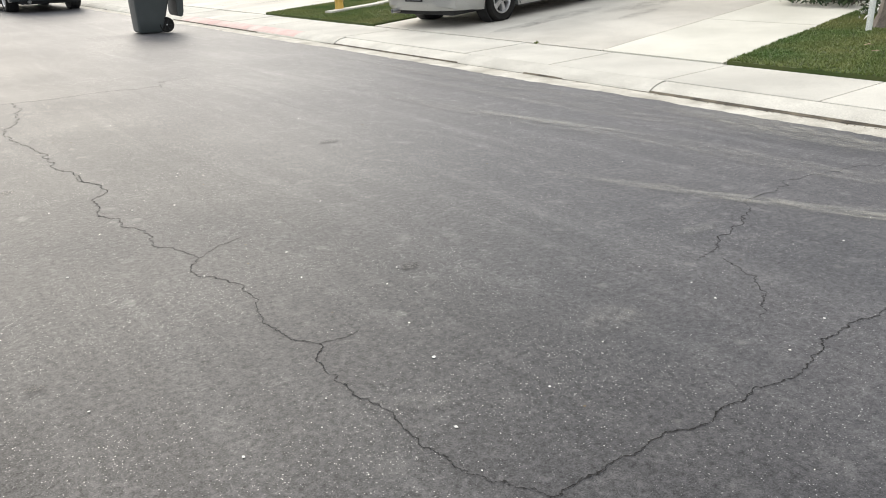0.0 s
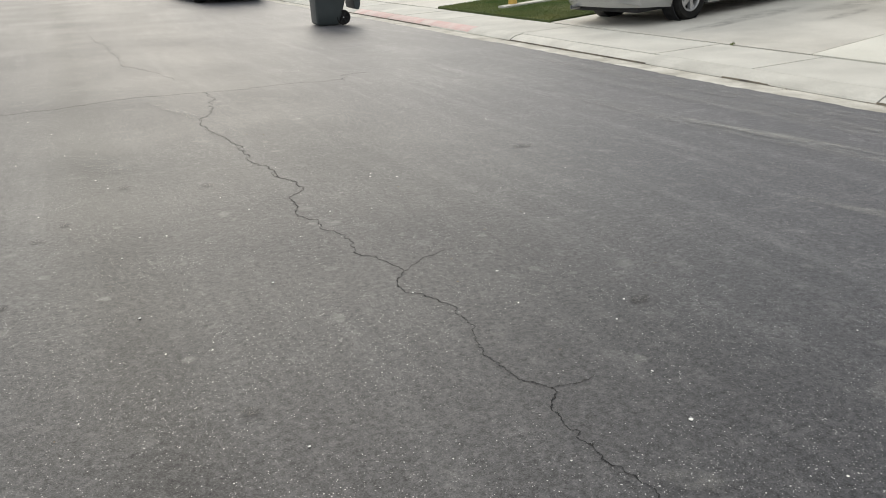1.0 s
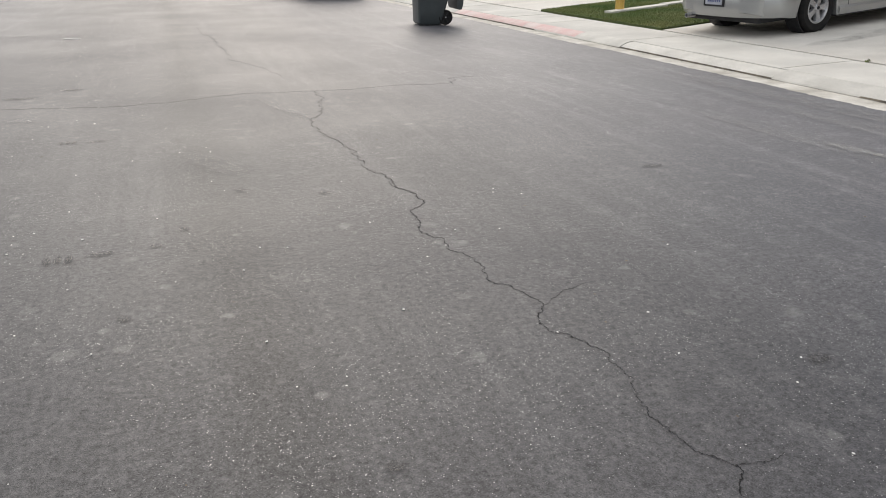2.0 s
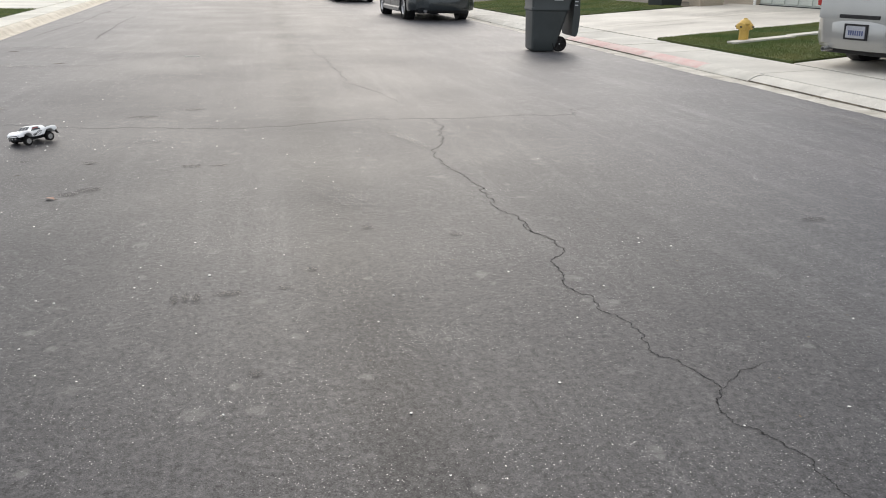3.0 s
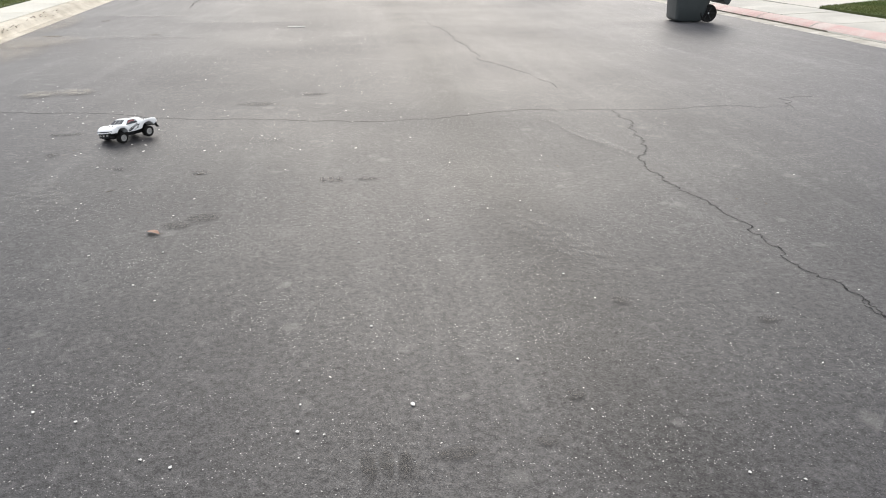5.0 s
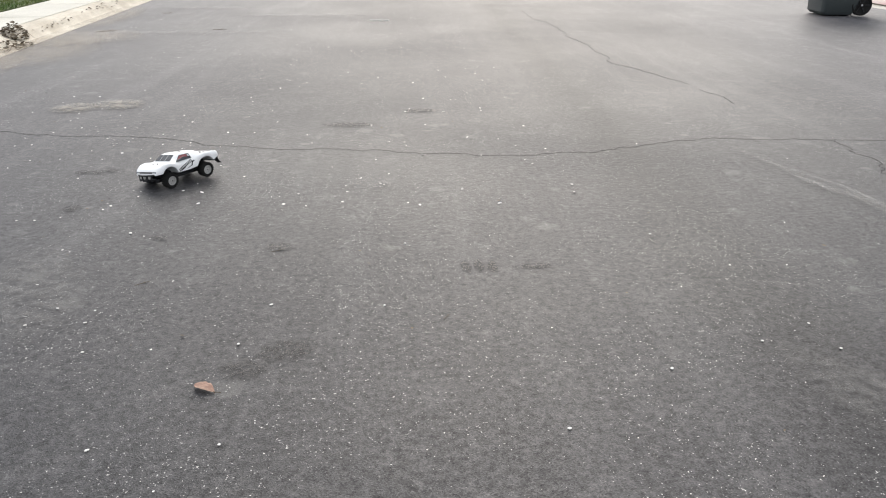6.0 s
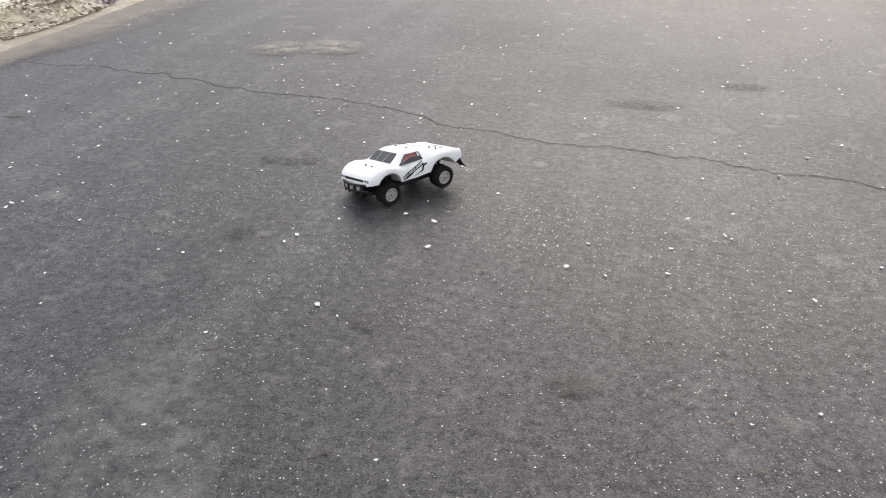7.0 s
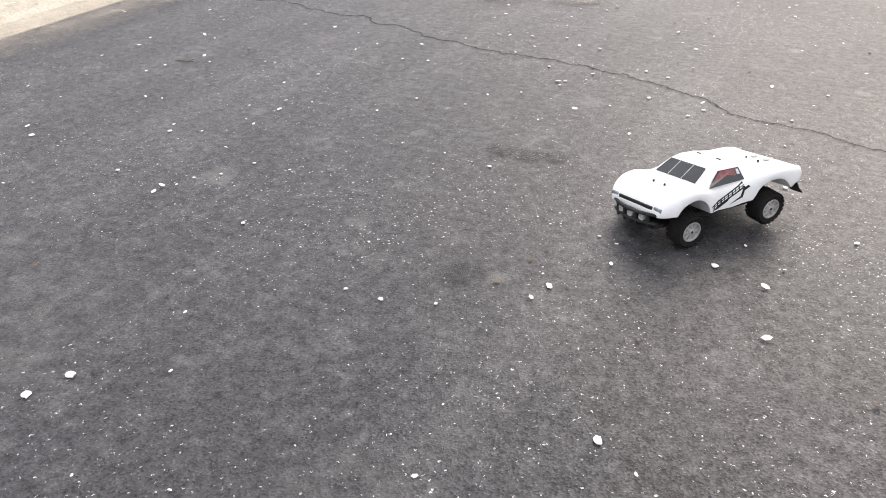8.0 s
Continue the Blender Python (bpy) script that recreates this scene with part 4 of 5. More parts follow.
def parked_car(name, label, paint, m, spokes=5, plated=True):
    """A family van, its rear axle at the origin and its nose along x."""
    t = thing(name, label, "car", m, "parked cars")
    shell(t, paint, np.concatenate([np.linspace(-1.04, -0.7, 12), np.linspace(-0.66, 0.6, 36), np.linspace(0.7, 2.4, 16), np.linspace(2.5, 3.7, 36), np.linspace(3.74, 4.0, 8)]), *V_TABLES, V_SILL, (0.0, 3.1), 0.375, 0.33)
    # bumper that wraps round the tail
    bm = bmesh.new()
    ring = []
    for a in np.linspace(-1, 1, 25):
        y = 0.915 * math.copysign(min(1.0, abs(a) * 1.25), a)
        x = -1.07 + 0.27 * (abs(y) / 0.915) ** 3 + max(0.0, abs(a) - 0.8) / 0.2 * 0.34
        ring.append((x, y))
    loft(bm, [[(x + 0.03, y * 0.985, 0.27) for x, y in ring] + [(x + 0.1, y * 0.93, 0.27) for x, y in reversed(ring)],
              [(x, y, 0.36) for x, y in ring] + [(x + 0.1, y * 0.93, 0.36) for x, y in reversed(ring)],
              [(x, y, 0.60) for x, y in ring] + [(x + 0.1, y * 0.93, 0.60) for x, y in reversed(ring)],
              [(x + 0.045, y * 0.985, 0.66) for x, y in ring] + [(x + 0.1, y * 0.93, 0.66) for x, y in reversed(ring)]])
    bumper = part("rear_bumper", bm, paint, t, smooth=True)
    part("bumper_slot", boxed(-1.045, -0.985, -0.33, 0.33, 0.665, 0.715, 0.012), BLACK_PLASTIC, bumper, "dark slot over the bumper")
    part("exhaust", lathe([(0.034, 0), (0.034, 0.16), (0.027, 0.16), (0.027, 0.02), (0.002, 0.02)], 16, pose(-0.92, 0.52, 0.255, 0, -90, 0)), ALLOY, t, "steel exhaust tip")
    if plated:
        pl = part("number_plate", boxed(-1.088, -1.066, -0.155, 0.155, 0.43, 0.58, 0.006), PLATE_GREY, t, "grey number plate")
        bm = bmesh.new()
        for k in range(7):
            box(bm, -1.0905, -1.086, -0.118 + 0.036 * k - 0.011, -0.118 + 0.036 * k + 0.011, 0.465, 0.525)
        part("plate_bar", bm, PLATE_INK, pl, "dark blue bars")
        bm = bmesh.new()
        for y0, y1, z0, z1 in ((-0.19, 0.19, 0.585, 0.605), (-0.19, 0.19, 0.405, 0.425), (-0.19, -0.16, 0.42, 0.59), (0.16, 0.19, 0.42, 0.59)):
            box(bm, -1.083, -1.06, y0, y1, z0, z1, 0.004)
        part("plate_frame", bm, BLACK_PLASTIC, pl, "dark plate frame")
    for out in (1, -1):
        part("tail_light", boxed(-0.985, -0.80, min(out * 0.58, out * 0.80), max(out * 0.58, out * 0.80), 0.80, 1.06, 0.03), RED_LENS, t, "red tail-light lens")
        part("side_window", flank_panel([(-0.55, 0.12), (0.55, 0.12), (0.55, 0.92), (-0.4, 0.92)], V_TABLES, out, 0.006, 0.01), TINT, t, "dark tinted side window")
        part("side_window", flank_panel([(0.65, 0.12), (1.6, 0.12), (1.6, 0.92), (0.65, 0.92)], V_TABLES, out, 0.006, 0.01), TINT, t, "dark tinted side window")
        part("side_window", flank_panel([(1.7, 0.12), (2.35, 0.12), (1.9, 0.9), (1.7, 0.92)], V_TABLES, out, 0.006, 0.01), TINT, t, "dark tinted side window")
        # door seams and sill moulding
        for x in (0.60, 1.65, 2.55):
            part("door_seam", boxed(x - 0.005, x + 0.005, min(out * 0.90, out * 0.9275), max(out * 0.90, out * 0.9275), 0.30, 0.90, 0.001), BLACK_PLASTIC, t, "dark door seam")
        bm = bmesh.new()
        loft(bm, [[(x, out * 0.89, 0.215), (x, out * 0.944, 0.225), (x, out * 0.944, 0.29), (x, out * 0.925, 0.325), (x, out * 0.89, 0.325)] for x in np.linspace(0.41, 2.68, 6)])
        part("sill_moulding", bm, paint, t)
        part("side_trim", boxed(0.45, 2.65, min(out * 0.92, out * 0.938), max(out * 0.92, out * 0.938), 0.50, 0.56, 0.006), paint, t)
        part("mirror", boxed(2.3, 2.42, min(out * 0.90, out * 1.10), max(out * 0.90, out * 1.10), 1.0, 1.15, 0.03), paint, t)
        part("headlight", boxed(3.62, 3.86, min(out * 0.55, out * 0.80), max(out * 0.55, out * 0.80), 0.66, 0.78, 0.02), PLATE, t, "clear headlight")
        for x in (0.0, 3.1):
            wheel(t, x, out * 0.80, 0.33, 0.22, out, RUBBER, ALLOY, spokes, 0, 0.62)
            # dark liner behind each wheel
            part("arch_liner", lathe([(0.372, -0.12), (0.372, 0.10), (0.36, 0.10), (0.36, -0.11)], 28, pose(x, out * 0.76, 0.335, -90 * out, 0, 0)), BLACK_PLASTIC, t, "black arch liner")
    part("rear_window", deck_panel((-0.88, -0.8, -0.735), (0.60, 0.59, 0.57), V_TOP, 0.008, 0.012), TINT, t, "dark tinted rear window")
    part("windscreen", deck_panel((2.03, 2.4, 2.7), (0.56, 0.62, 0.66), V_TOP, 0.008, 0.012), TINT, t, "dark tinted windscreen")
    bm = boxed(-0.9, 3.7, -0.68, 0.68, 0.19, 0.42, 0.03)
    box(bm, 0.46, 2.64, -0.87, 0.87, 0.175, 0.26, 0.01)
    box(bm, -0.86, -0.46, -0.66, 0.66, 0.24, 0.36, 0.01)
    part("underbody", bm, BLACK_PLASTIC, t, "dark underbody")
    part("badge", boxed(-1.012, -0.985, -0.10, 0.10, 0.90, 0.93, 0.004), RED_LENS, t, "small red tail badge")
    return t


slope = math.degrees(math.atan(LOT_RISE))
parked_car("silver_van", "silver family van parked on the concrete driveway", SILVER, pose(9.80, 12.58, lot_z(9.80) + 0.002, 0, -slope, 10.6) @ Matrix.Diagonal((1, 0.95, 1, 1)))
parked_car("slate_van", "slate-grey van parked along the kerb", DARK_PAINT, pose(6.22, 27.6, 0.003, 0, 0, 93.0) @ Matrix.Diagonal((1.08, 1.08, 1.08, 1)), 5, False)
parked_car("black_van", "black van parked farther along the kerb", BLACK_PAINT, pose(5.3, 42.5, 0.003, 0, 0, 92), 5, False)


# -- wheeled bin --
def wheeled_bin(m):
    t = thing("wheeled_bin", "slate-grey wheeled bin with its lid hanging open", "wheeled bin", m)
    def ring(x0, x1, d, z, r):
        pts = []
        for cx, cy, a0 in ((x1 - r, d / 2 - r, 0), (x0 + r, d / 2 - r, 90), (x0 + r, -d / 2 + r, 180), (x1 - r, -d / 2 + r, 270)):
            for k in range(5):
                a = radians(a0 + 22.5 * k)
                pts.append((cx + r * math.cos(a), cy + r * math.sin(a), z))
        return pts
    loops = [ring(0.03, 0.41, 0.50, 0.015, 0.06), ring(0.0, 0.44, 0.54, 0.05, 0.06), ring(-0.005, 0.50, 0.56, 0.25, 0.06), ring(-0.015, 0.635, 0.60, 0.70, 0.06),
             ring(-0.035, 0.66, 0.64, 0.715, 0.06), ring(-0.035, 0.665, 0.645, 0.755, 0.06), ring(-0.025, 0.66, 0.63, 0.77, 0.06), ring(-0.035, 0.72, 0.66, 1.00, 0.07), ring(-0.06, 0.75, 0.71, 1.005, 0.07), ring(-0.06, 0.75, 0.71, 1.045, 0.07),
             ring(-0.02, 0.71, 0.63, 1.045, 0.06), ring(0.02, 0.62, 0.54, 0.72, 0.05), ring(0.05, 0.42, 0.46, 0.06, 0.05)]
    part("tub", loft(bmesh.new(), loops), BIN_PLASTIC, t, smooth=True)
    for y in (-0.245, 0.245):
        turn = pose(0.50, y, 0.14, 90, 0, 0)
        w = part("wheel", lathe([(0.02, -0.03), (0.125, -0.03), (0.135, -0.018), (0.135, 0.018), (0.125, 0.03), (0.11, 0.03), (0.10, 0.018), (0.035, 0.014), (0.035, 0.034), (0.004, 0.034)], 28, turn), RUBBER, t, "black plastic bin wheel", smooth=True)
        bm = bmesh.new()
        for k in range(6):
            box(bm, 0.03, 0.105, -0.007, 0.007, -0.025, 0.024, m=turn @ Matrix.Rotation(math.tau * k / 6, 4, "Z"))
        part("wheel_rib", bm, BLACK_PLASTIC, w)
    part("axle", lathe([(0.012, -0.28), (0.012, 0.28), (0.001, 0.281)], 12, pose(0.50, 0, 0.14, 90, 0, 0)), ALLOY, t, "steel axle")
    for y in (-0.2, 0.2):
        part("axle_bracket", boxed(0.42, 0.58, y - 0.025, y + 0.025, 0.09, 0.20, 0.01), BIN_PLASTIC, t)
    bm = lathe([(0.016, -0.26), (0.016, 0.26), (0.001, 0.261)], 14, pose(0.79, 0, 0.985, 90, 0, 0))
    for y in (-0.24, 0.24):
        box(bm, 0.70, 0.81, y - 0.014, y + 0.014, 0.965, 1.0, 0.004)
    part("handle", bm, BIN_PLASTIC, t)
    # lid folded back and hanging from its hinge
    bm = bmesh.new()
    loft(bm, [[(x0, -0.33, z), (x0, 0.33, z), (x1, 0.32, z), (x1, -0.32, z)] for x0, x1, z in ((0.765, 0.81, 1.03), (0.735, 0.825, 0.96), (0.715, 0.84, 0.6), (0.705, 0.82, 0.36), (0.72, 0.80, 0.29), (0.75, 0.78, 0.27))])
    lid = part("lid", bm, BIN_PLASTIC, t, "lid hanging open down the back", smooth=True)
    for z in (0.80, 0.86):
        part("lid_mark", boxed(0.732, 0.79, -0.3325, -0.327, z, z + 0.012), PLATE, lid, "pale bar on the lid")
    lab = part("label", boxed(0.36, 0.52, -0.3345, -0.318, 0.885, 0.985, 0.002), PLATE, t, "white sticker with dark bars")
    bm = bmesh.new()
    for x, w, z in ((0.38, 0.04, 0.945), (0.43, 0.03, 0.945), (0.47, 0.035, 0.945), (0.385, 0.11, 0.90)):
        box(bm, x, x + w, -0.3365, -0.333, z, z + 0.025)
    part("label_bar", bm, BLACK_PLASTIC, lab)
    return t


wheeled_bin(pose(5.88, 17.28, 0.002, 0, 0, -4))


# -- fire hydrant --
def fire_hydrant(m):
    t = thing("fire_hydrant", "yellow painted fire hydrant on the lawn", "fire hydrant", m)
    bm = lathe([(0.115, 0), (0.115, 0.03), (0.085, 0.04), (0.082, 0.22), (0.09, 0.25), (0.105, 0.27), (0.105, 0.33), (0.085, 0.36), (0.002, 0.36)], 24)
    part("barrel", bm, HYDRANT_PAINT, t, smooth=True)
    bm = lathe([(0.115, 0.355), (0.118, 0.375), (0.10, 0.40), (0.075, 0.435), (0.035, 0.455), (0.03, 0.475), (0.002, 0.476)], 24)
    part("bonnet", bm, HYDRANT_PAINT, t, smooth=True)
    for yaw, r, ln in ((180, 0.062, 0.15), (270, 0.048, 0.14), (90, 0.048, 0.14)):
        base = pose(0, 0, 0.315, 0, 0, yaw) @ pose(0, 0, 0, 0, 90, 0)
        n = part("outlet", lathe([(r * 0.8, 0.05), (r * 0.8, ln - 0.045), (r * 1.15, ln - 0.04), (r * 1.15, ln - 0.005), (r * 0.9, ln), (0.002, ln)], 20, base), HYDRANT_PAINT, t, smooth=True)
        part("outlet_nut", lathe([(0.018, ln), (0.016, ln + 0.03), (0.002, ln + 0.03)], 5, base), DIRT, n, "dark worn outlet nut")
    bm = bmesh.new()
    for k in range(8):
        a = math.tau * k / 8
        lathe([(0.011, 0.028), (0.011, 0.045), (0.001, 0.046)], 6, pose(0.1 * math.cos(a), 0.1 * math.sin(a), 0), bm)
    part("flange_bolts", bm, HYDRANT_PAINT, t)
    return t


fire_hydrant(Matrix.Translation((9.56, 16.28, lot_z(9.56) + 0.0)) @ pose(0, 0, 0, 0, 0, 35) @ Matrix.Diagonal((1.0, 1.0, 0.9, 1)))


# -- houses behind the driveways --
def garage_house(name, label, x, y0, y1, door0, door1, door_mat, door_label):
    """A stucco front with a sectional garage door set back in its opening, and a shallow roof."""
    z = lot_z(15.0)
    h = thing(name, label, "house", kind="")
    wall = bmesh.new()
    for a, b, lo, hi in ((y0, door0, z - 0.3, z + 2.7), (door1, y1, z - 0.3, z + 2.7), (door0, door1, z + 2.15, z + 2.7)):
        if b > a:
            box(wall, x, x + 0.22, a, b, lo, hi)
    box(wall, x + 0.22, x + 6.5, y0, y0 + 0.2, z - 0.3, z + 2.7)
    box(wall, x + 0.22, x + 6.5, y1 - 0.2, y1, z - 0.3, z + 2.7)
    part("wall", wall, STUCCO, h, "beige stucco walls")
    door = part("garage_door", boxed(x + 0.13, x + 0.17, door0 + 0.002, door1 - 0.002, z - 0.2, z + 2.148), door_mat, h, door_label)
    rows, cols = 4, 8
    w, hh = (door1 - door0) / cols, 2.1 / rows
    bm0 = boxed(-0.028, 0.0, -w / 2 + 0.035, w / 2 - 0.035, -hh / 2 + 0.03, hh / 2 - 0.03, 0.012)
    first = part("door_panel", bm0, door_mat, door)
    for r in range(rows):
        for c in range(cols):
            ob = first if (r, c) == (0, 0) else new("door_panel", first.data)
            ob.parent = door
            ob.location = (x + 0.131, door0 + w * (c + 0.5), z + 0.03 + hh * (r + 0.5))
    part("door_seal", boxed(x + 0.10, x + 0.19, door0, door1, z - 0.0, z + 0.025), BLACK_PLASTIC, door, "dark rubber seal")
    trim = bmesh.new()
    box(trim, x - 0.03, x - 0.002, door0 - 0.12, door0, z - 0.05, z + 2.25, 0.005)
    box(trim, x - 0.03, x - 0.002, door1, door1 + 0.12, z - 0.05, z + 2.25, 0.005)
    part("door_trim", trim, WHITE_PAINT, h, "pale door trim")
    roof = bmesh.new()
    for s in (0, 1):
        xa, xb = (x - 0.5, x + 3.3) if s == 0 else (x + 7.1, x + 3.3)
        loft(roof, [[(xa, yy, z + 2.62), (xb, yy, z + 4.0), (xb, yy, z + 4.14), (xa, yy, z + 2.76)] for yy in (y0 - 0.4, y1 + 0.4)])
    part("roof", roof, GARAGE_BROWN, h, "brown shingle roof")
    return h


garage_house("house_with_brown_garage", "beige stucco house with a brown garage door", 15.12, 5.5, 15.5, 9.3, 14.4, GARAGE_BROWN, "brown panelled garage door")
garage_house("house_with_pale_garage", "beige stucco house with a pale green garage door", 15.45, 19.5, 31.0, 20.3, 25.25, GARAGE_PALE, "pale green panelled garage door")


def planter(name, label, x, y, w, d, h, mat, fill=None):
    z = lot_z(x)
    t = thing(name, label, "planter", pose(x, y, z, 0, 0, 8))
    part("tub", loft(bmesh.new(), [[(sx * w / 2 * k, sy * d / 2 * k, zz) for sx, sy in ((-1, -1), (1, -1), (1, 1), (-1, 1))] for k, zz in ((0.88, -0.02), (1.0, h), (0.86, h), (0.8, h - 0.05))]), mat, t)
    if fill:
        part("leaves", leaf_clump(0, 0, h - 0.03, w * 0.5, d * 0.5, 0.22, 260, 0.05, 31), fill, t, "dark green leaves")
    return t


def leaf_clump(cx, cy, cz, rx, ry, rz, count, size, seed):
    """Many small folded leaves spread through an uneven mound."""
    rng = random.Random(seed)
    bm = bmesh.new()
    for k in range(count):
        a, u = rng.uniform(0, math.tau), rng.random() ** 0.5
        lift = rng.random()
        swell = 1 + 0.35 * math.sin(3 * a + seed) * (1 - lift)
        p = Vector((cx + rx * u * math.cos(a) * swell, cy + ry * u * math.sin(a) * swell, cz + rz * lift * (1.1 - u * u * 0.8)))
        r = Euler((rng.uniform(-1, 1), rng.uniform(-1, 1), rng.uniform(0, 6.3))).to_matrix()
        s = size * rng.uniform(0.6, 1.3)
        v = [bm.verts.new(p + r @ Vector(q)) for q in ((-s, 0, 0), (0, -s * 0.35, s * 0.12), (s, 0, 0), (0, s * 0.35, s * 0.12))]
        bm.faces.new((v[0], v[1], v[2]))
        bm.faces.new((v[0], v[2], v[3]))
    return bm


planter("garden_tub", "dark green garden tub with leafy plant", 13.5, 27.2, 0.8, 0.8, 0.42, BIN_PLASTIC, SHRUB_LEAF)
planter("clay_planter", "tan clay planter beside the garage", 14.3, 26.1, 0.9, 0.6, 0.35, STUCCO, SHRUB_LEAF)


def shrub(name, label, x, y, rx, ry, h, count, seed, mat=SHRUB_LEAF):
    z = lot_z(x)
    t = thing(name, label, "shrub", pose(x, y, z))
    rng = random.Random(seed)
    stems = bmesh.new()
    for k in range(9):
        a = rng.uniform(0, math.tau)
        lathe([(0.012, -0.03), (0.008, h * 0.6), (0.002, h * 0.75)], 6, pose(rx * 0.3 * math.cos(a), ry * 0.3 * math.sin(a), 0, 18 * math.sin(a), 18 * math.cos(a), 0), stems)
    part("stems", stems, BARK, t, "woody brown stems")
    part("leaves", leaf_clump(0, 0, 0.02, rx, ry, h, count, 0.06, seed), mat, t, "dark green leaves")
    return t


for k, (x, y) in enumerate(((13.1, 8.35), (13.1, 7.75), (13.1, 7.2))):
    shrub("low_shrub", "low dark green shrub at the driveway's edge", x, y, 0.5, 0.5, 0.5, 520, 40 + k)
shrub("flowering_shrub", "green shrub with white blossom beside a post", 12.2, 6.9, 0.3, 0.3, 0.5, 320, 51)
bm = leaf_clump(0, 0, 0.06, 0.26, 0.26, 0.42, 90, 0.035, 61)
blossom = part("blossom", bm, PETAL)
blossom.matrix_world = pose(11.75, 6.85, lot_z(11.75))
tagged(blossom, "cluster of white blossom on a low shrub", "flowers", kind="stuff")

post = thing("white_post", "slim white painted post standing in the lawn", "post", pose(10.89, 6.50, lot_z(10.89) + 0.01))
part("shaft", boxed(-0.026, 0.026, -0.026, 0.026, 0, 1.25, 0.006), WHITE_PAINT, post)
part("cap", loft(bmesh.new(), [[(-0.05, -0.05, 1.25), (0.05, -0.05, 1.25), (0.05, 0.05, 1.25), (-0.05, 0.05, 1.25)], [(-0.05, -0.05, 1.28), (0.05, -0.05, 1.28), (0.05, 0.05, 1.28), (-0.05, 0.05, 1.28)], [(-0.008, -0.008, 1.33), (0.008, -0.008, 1.33), (0.008, 0.008, 1.33), (-0.008, 0.008, 1.33)]]), WHITE_PAINT, post)

tree = thing("street_tree", "grey-barked young tree in the front lawn", "tree", pose(11.3, 6.45, lot_z(11.3)))
rng = random.Random(3)
bm = bmesh.new()
loops = []
for k in range(14):
    z = 2.6 * k / 13 - 0.04
    r = 0.15 * (1 - 0.4 * k / 13) + 0.07 * math.exp(-z * 7)
    loops.append([(r * math.cos(a) * (1 + 0.09 * math.sin(5 * a + z)) + 0.03 * math.sin(z * 1.5), r * math.sin(a) * (1 + 0.07 * math.cos(4 * a - z)), z) for a in np.linspace(0, math.tau, 16, endpoint=False)])
loft(bm, loops)
part("trunk", bm, BARK, tree, smooth=True)
crown = bmesh.new()
for k in range(8):
    a = math.tau * k / 8 + rng.uniform(-0.3, 0.3)
    ln = rng.uniform(1.0, 1.7)
    m = pose(0.03, 0, 2.45, 0, 0, math.degrees(a)) @ pose(0, 0, 0, 0, rng.uniform(25, 60), 0)
    part("limb", lathe([(0.055, -0.1), (0.035, ln * 0.5), (0.012, ln), (0.002, ln + 0.01)], 8, m), BARK, tree, smooth=True)
    for q in range(3):
        p = m @ Vector((rng.uniform(-0.3, 0.3), rng.uniform(-0.3, 0.3), ln * rng.uniform(0.6, 1.1)))
        clump = leaf_clump(p.x, p.y, p.z - 0.2, rng.uniform(0.4, 0.65), rng.uniform(0.4, 0.65), rng.uniform(0.4, 0.7), 240, 0.05, 100 + 3 * k + q)
        me = bpy.data.meshes.new("tmp")
        clump.to_mesh(me)
        clump.free()
        crown.from_mesh(me)
        bpy.data.meshes.remove(me)
part("crown", crown, SHRUB_LEAF, tree, "open crown of small green leaves")


# -- small things on the road --
def petal(x, y, s, turn, seed):
    rng = random.Random(seed)
    bm = bmesh.new()
    n = 9
    rim = [(s * (0.5 + 0.14 * rng.uniform(-1, 1)) * math.cos(math.tau * k / n) * 1.25, s * (0.5 + 0.14 * rng.uniform(-1, 1)) * math.sin(math.tau * k / n), 0.003 + rng.uniform(0, 0.0015)) for k in range(n)]
    loft(bm, [[(px, py, 0.0025) for px, py, pz in rim], rim])
    ob = part("petal", bm, PETAL)
    ob.matrix_world = pose(x, y, 0, 0, 0, turn)
    return tagged(ob, "small white fallen petal lying on asphalt", "petal", "petals on the road")


PETALS_NEAR_CRACK = [(3.96, 3.07), (4.27, 3.13), (2.82, 3.39), (3.18, 3.39), (4.12, 3.48), (5.08, 3.51), (2.28, 3.63), (2.6, 3.76), (3.01, 3.77), (3.89, 3.94), (3.09, 4.04), (2.0, 4.14), (3.22, 4.4), (3.35, 4.53), (2.66, 4.97), (3.06, 5.01), (1.66, 5.24), (1.08, 5.34), (2.19, 5.34), (0.81, 5.58), (0.33, 5.95), (1.65, 5.95), (0.95, 5.97), (0.17, 6.06), (2.9, 6.09), (2.69, 6.15), (1.87, 6.17), (1.75, 6.21), (0.35, 6.38), (2.32, 6.4), (0.27, 6.42), (0.72, 6.48), (0.65, 6.5)]
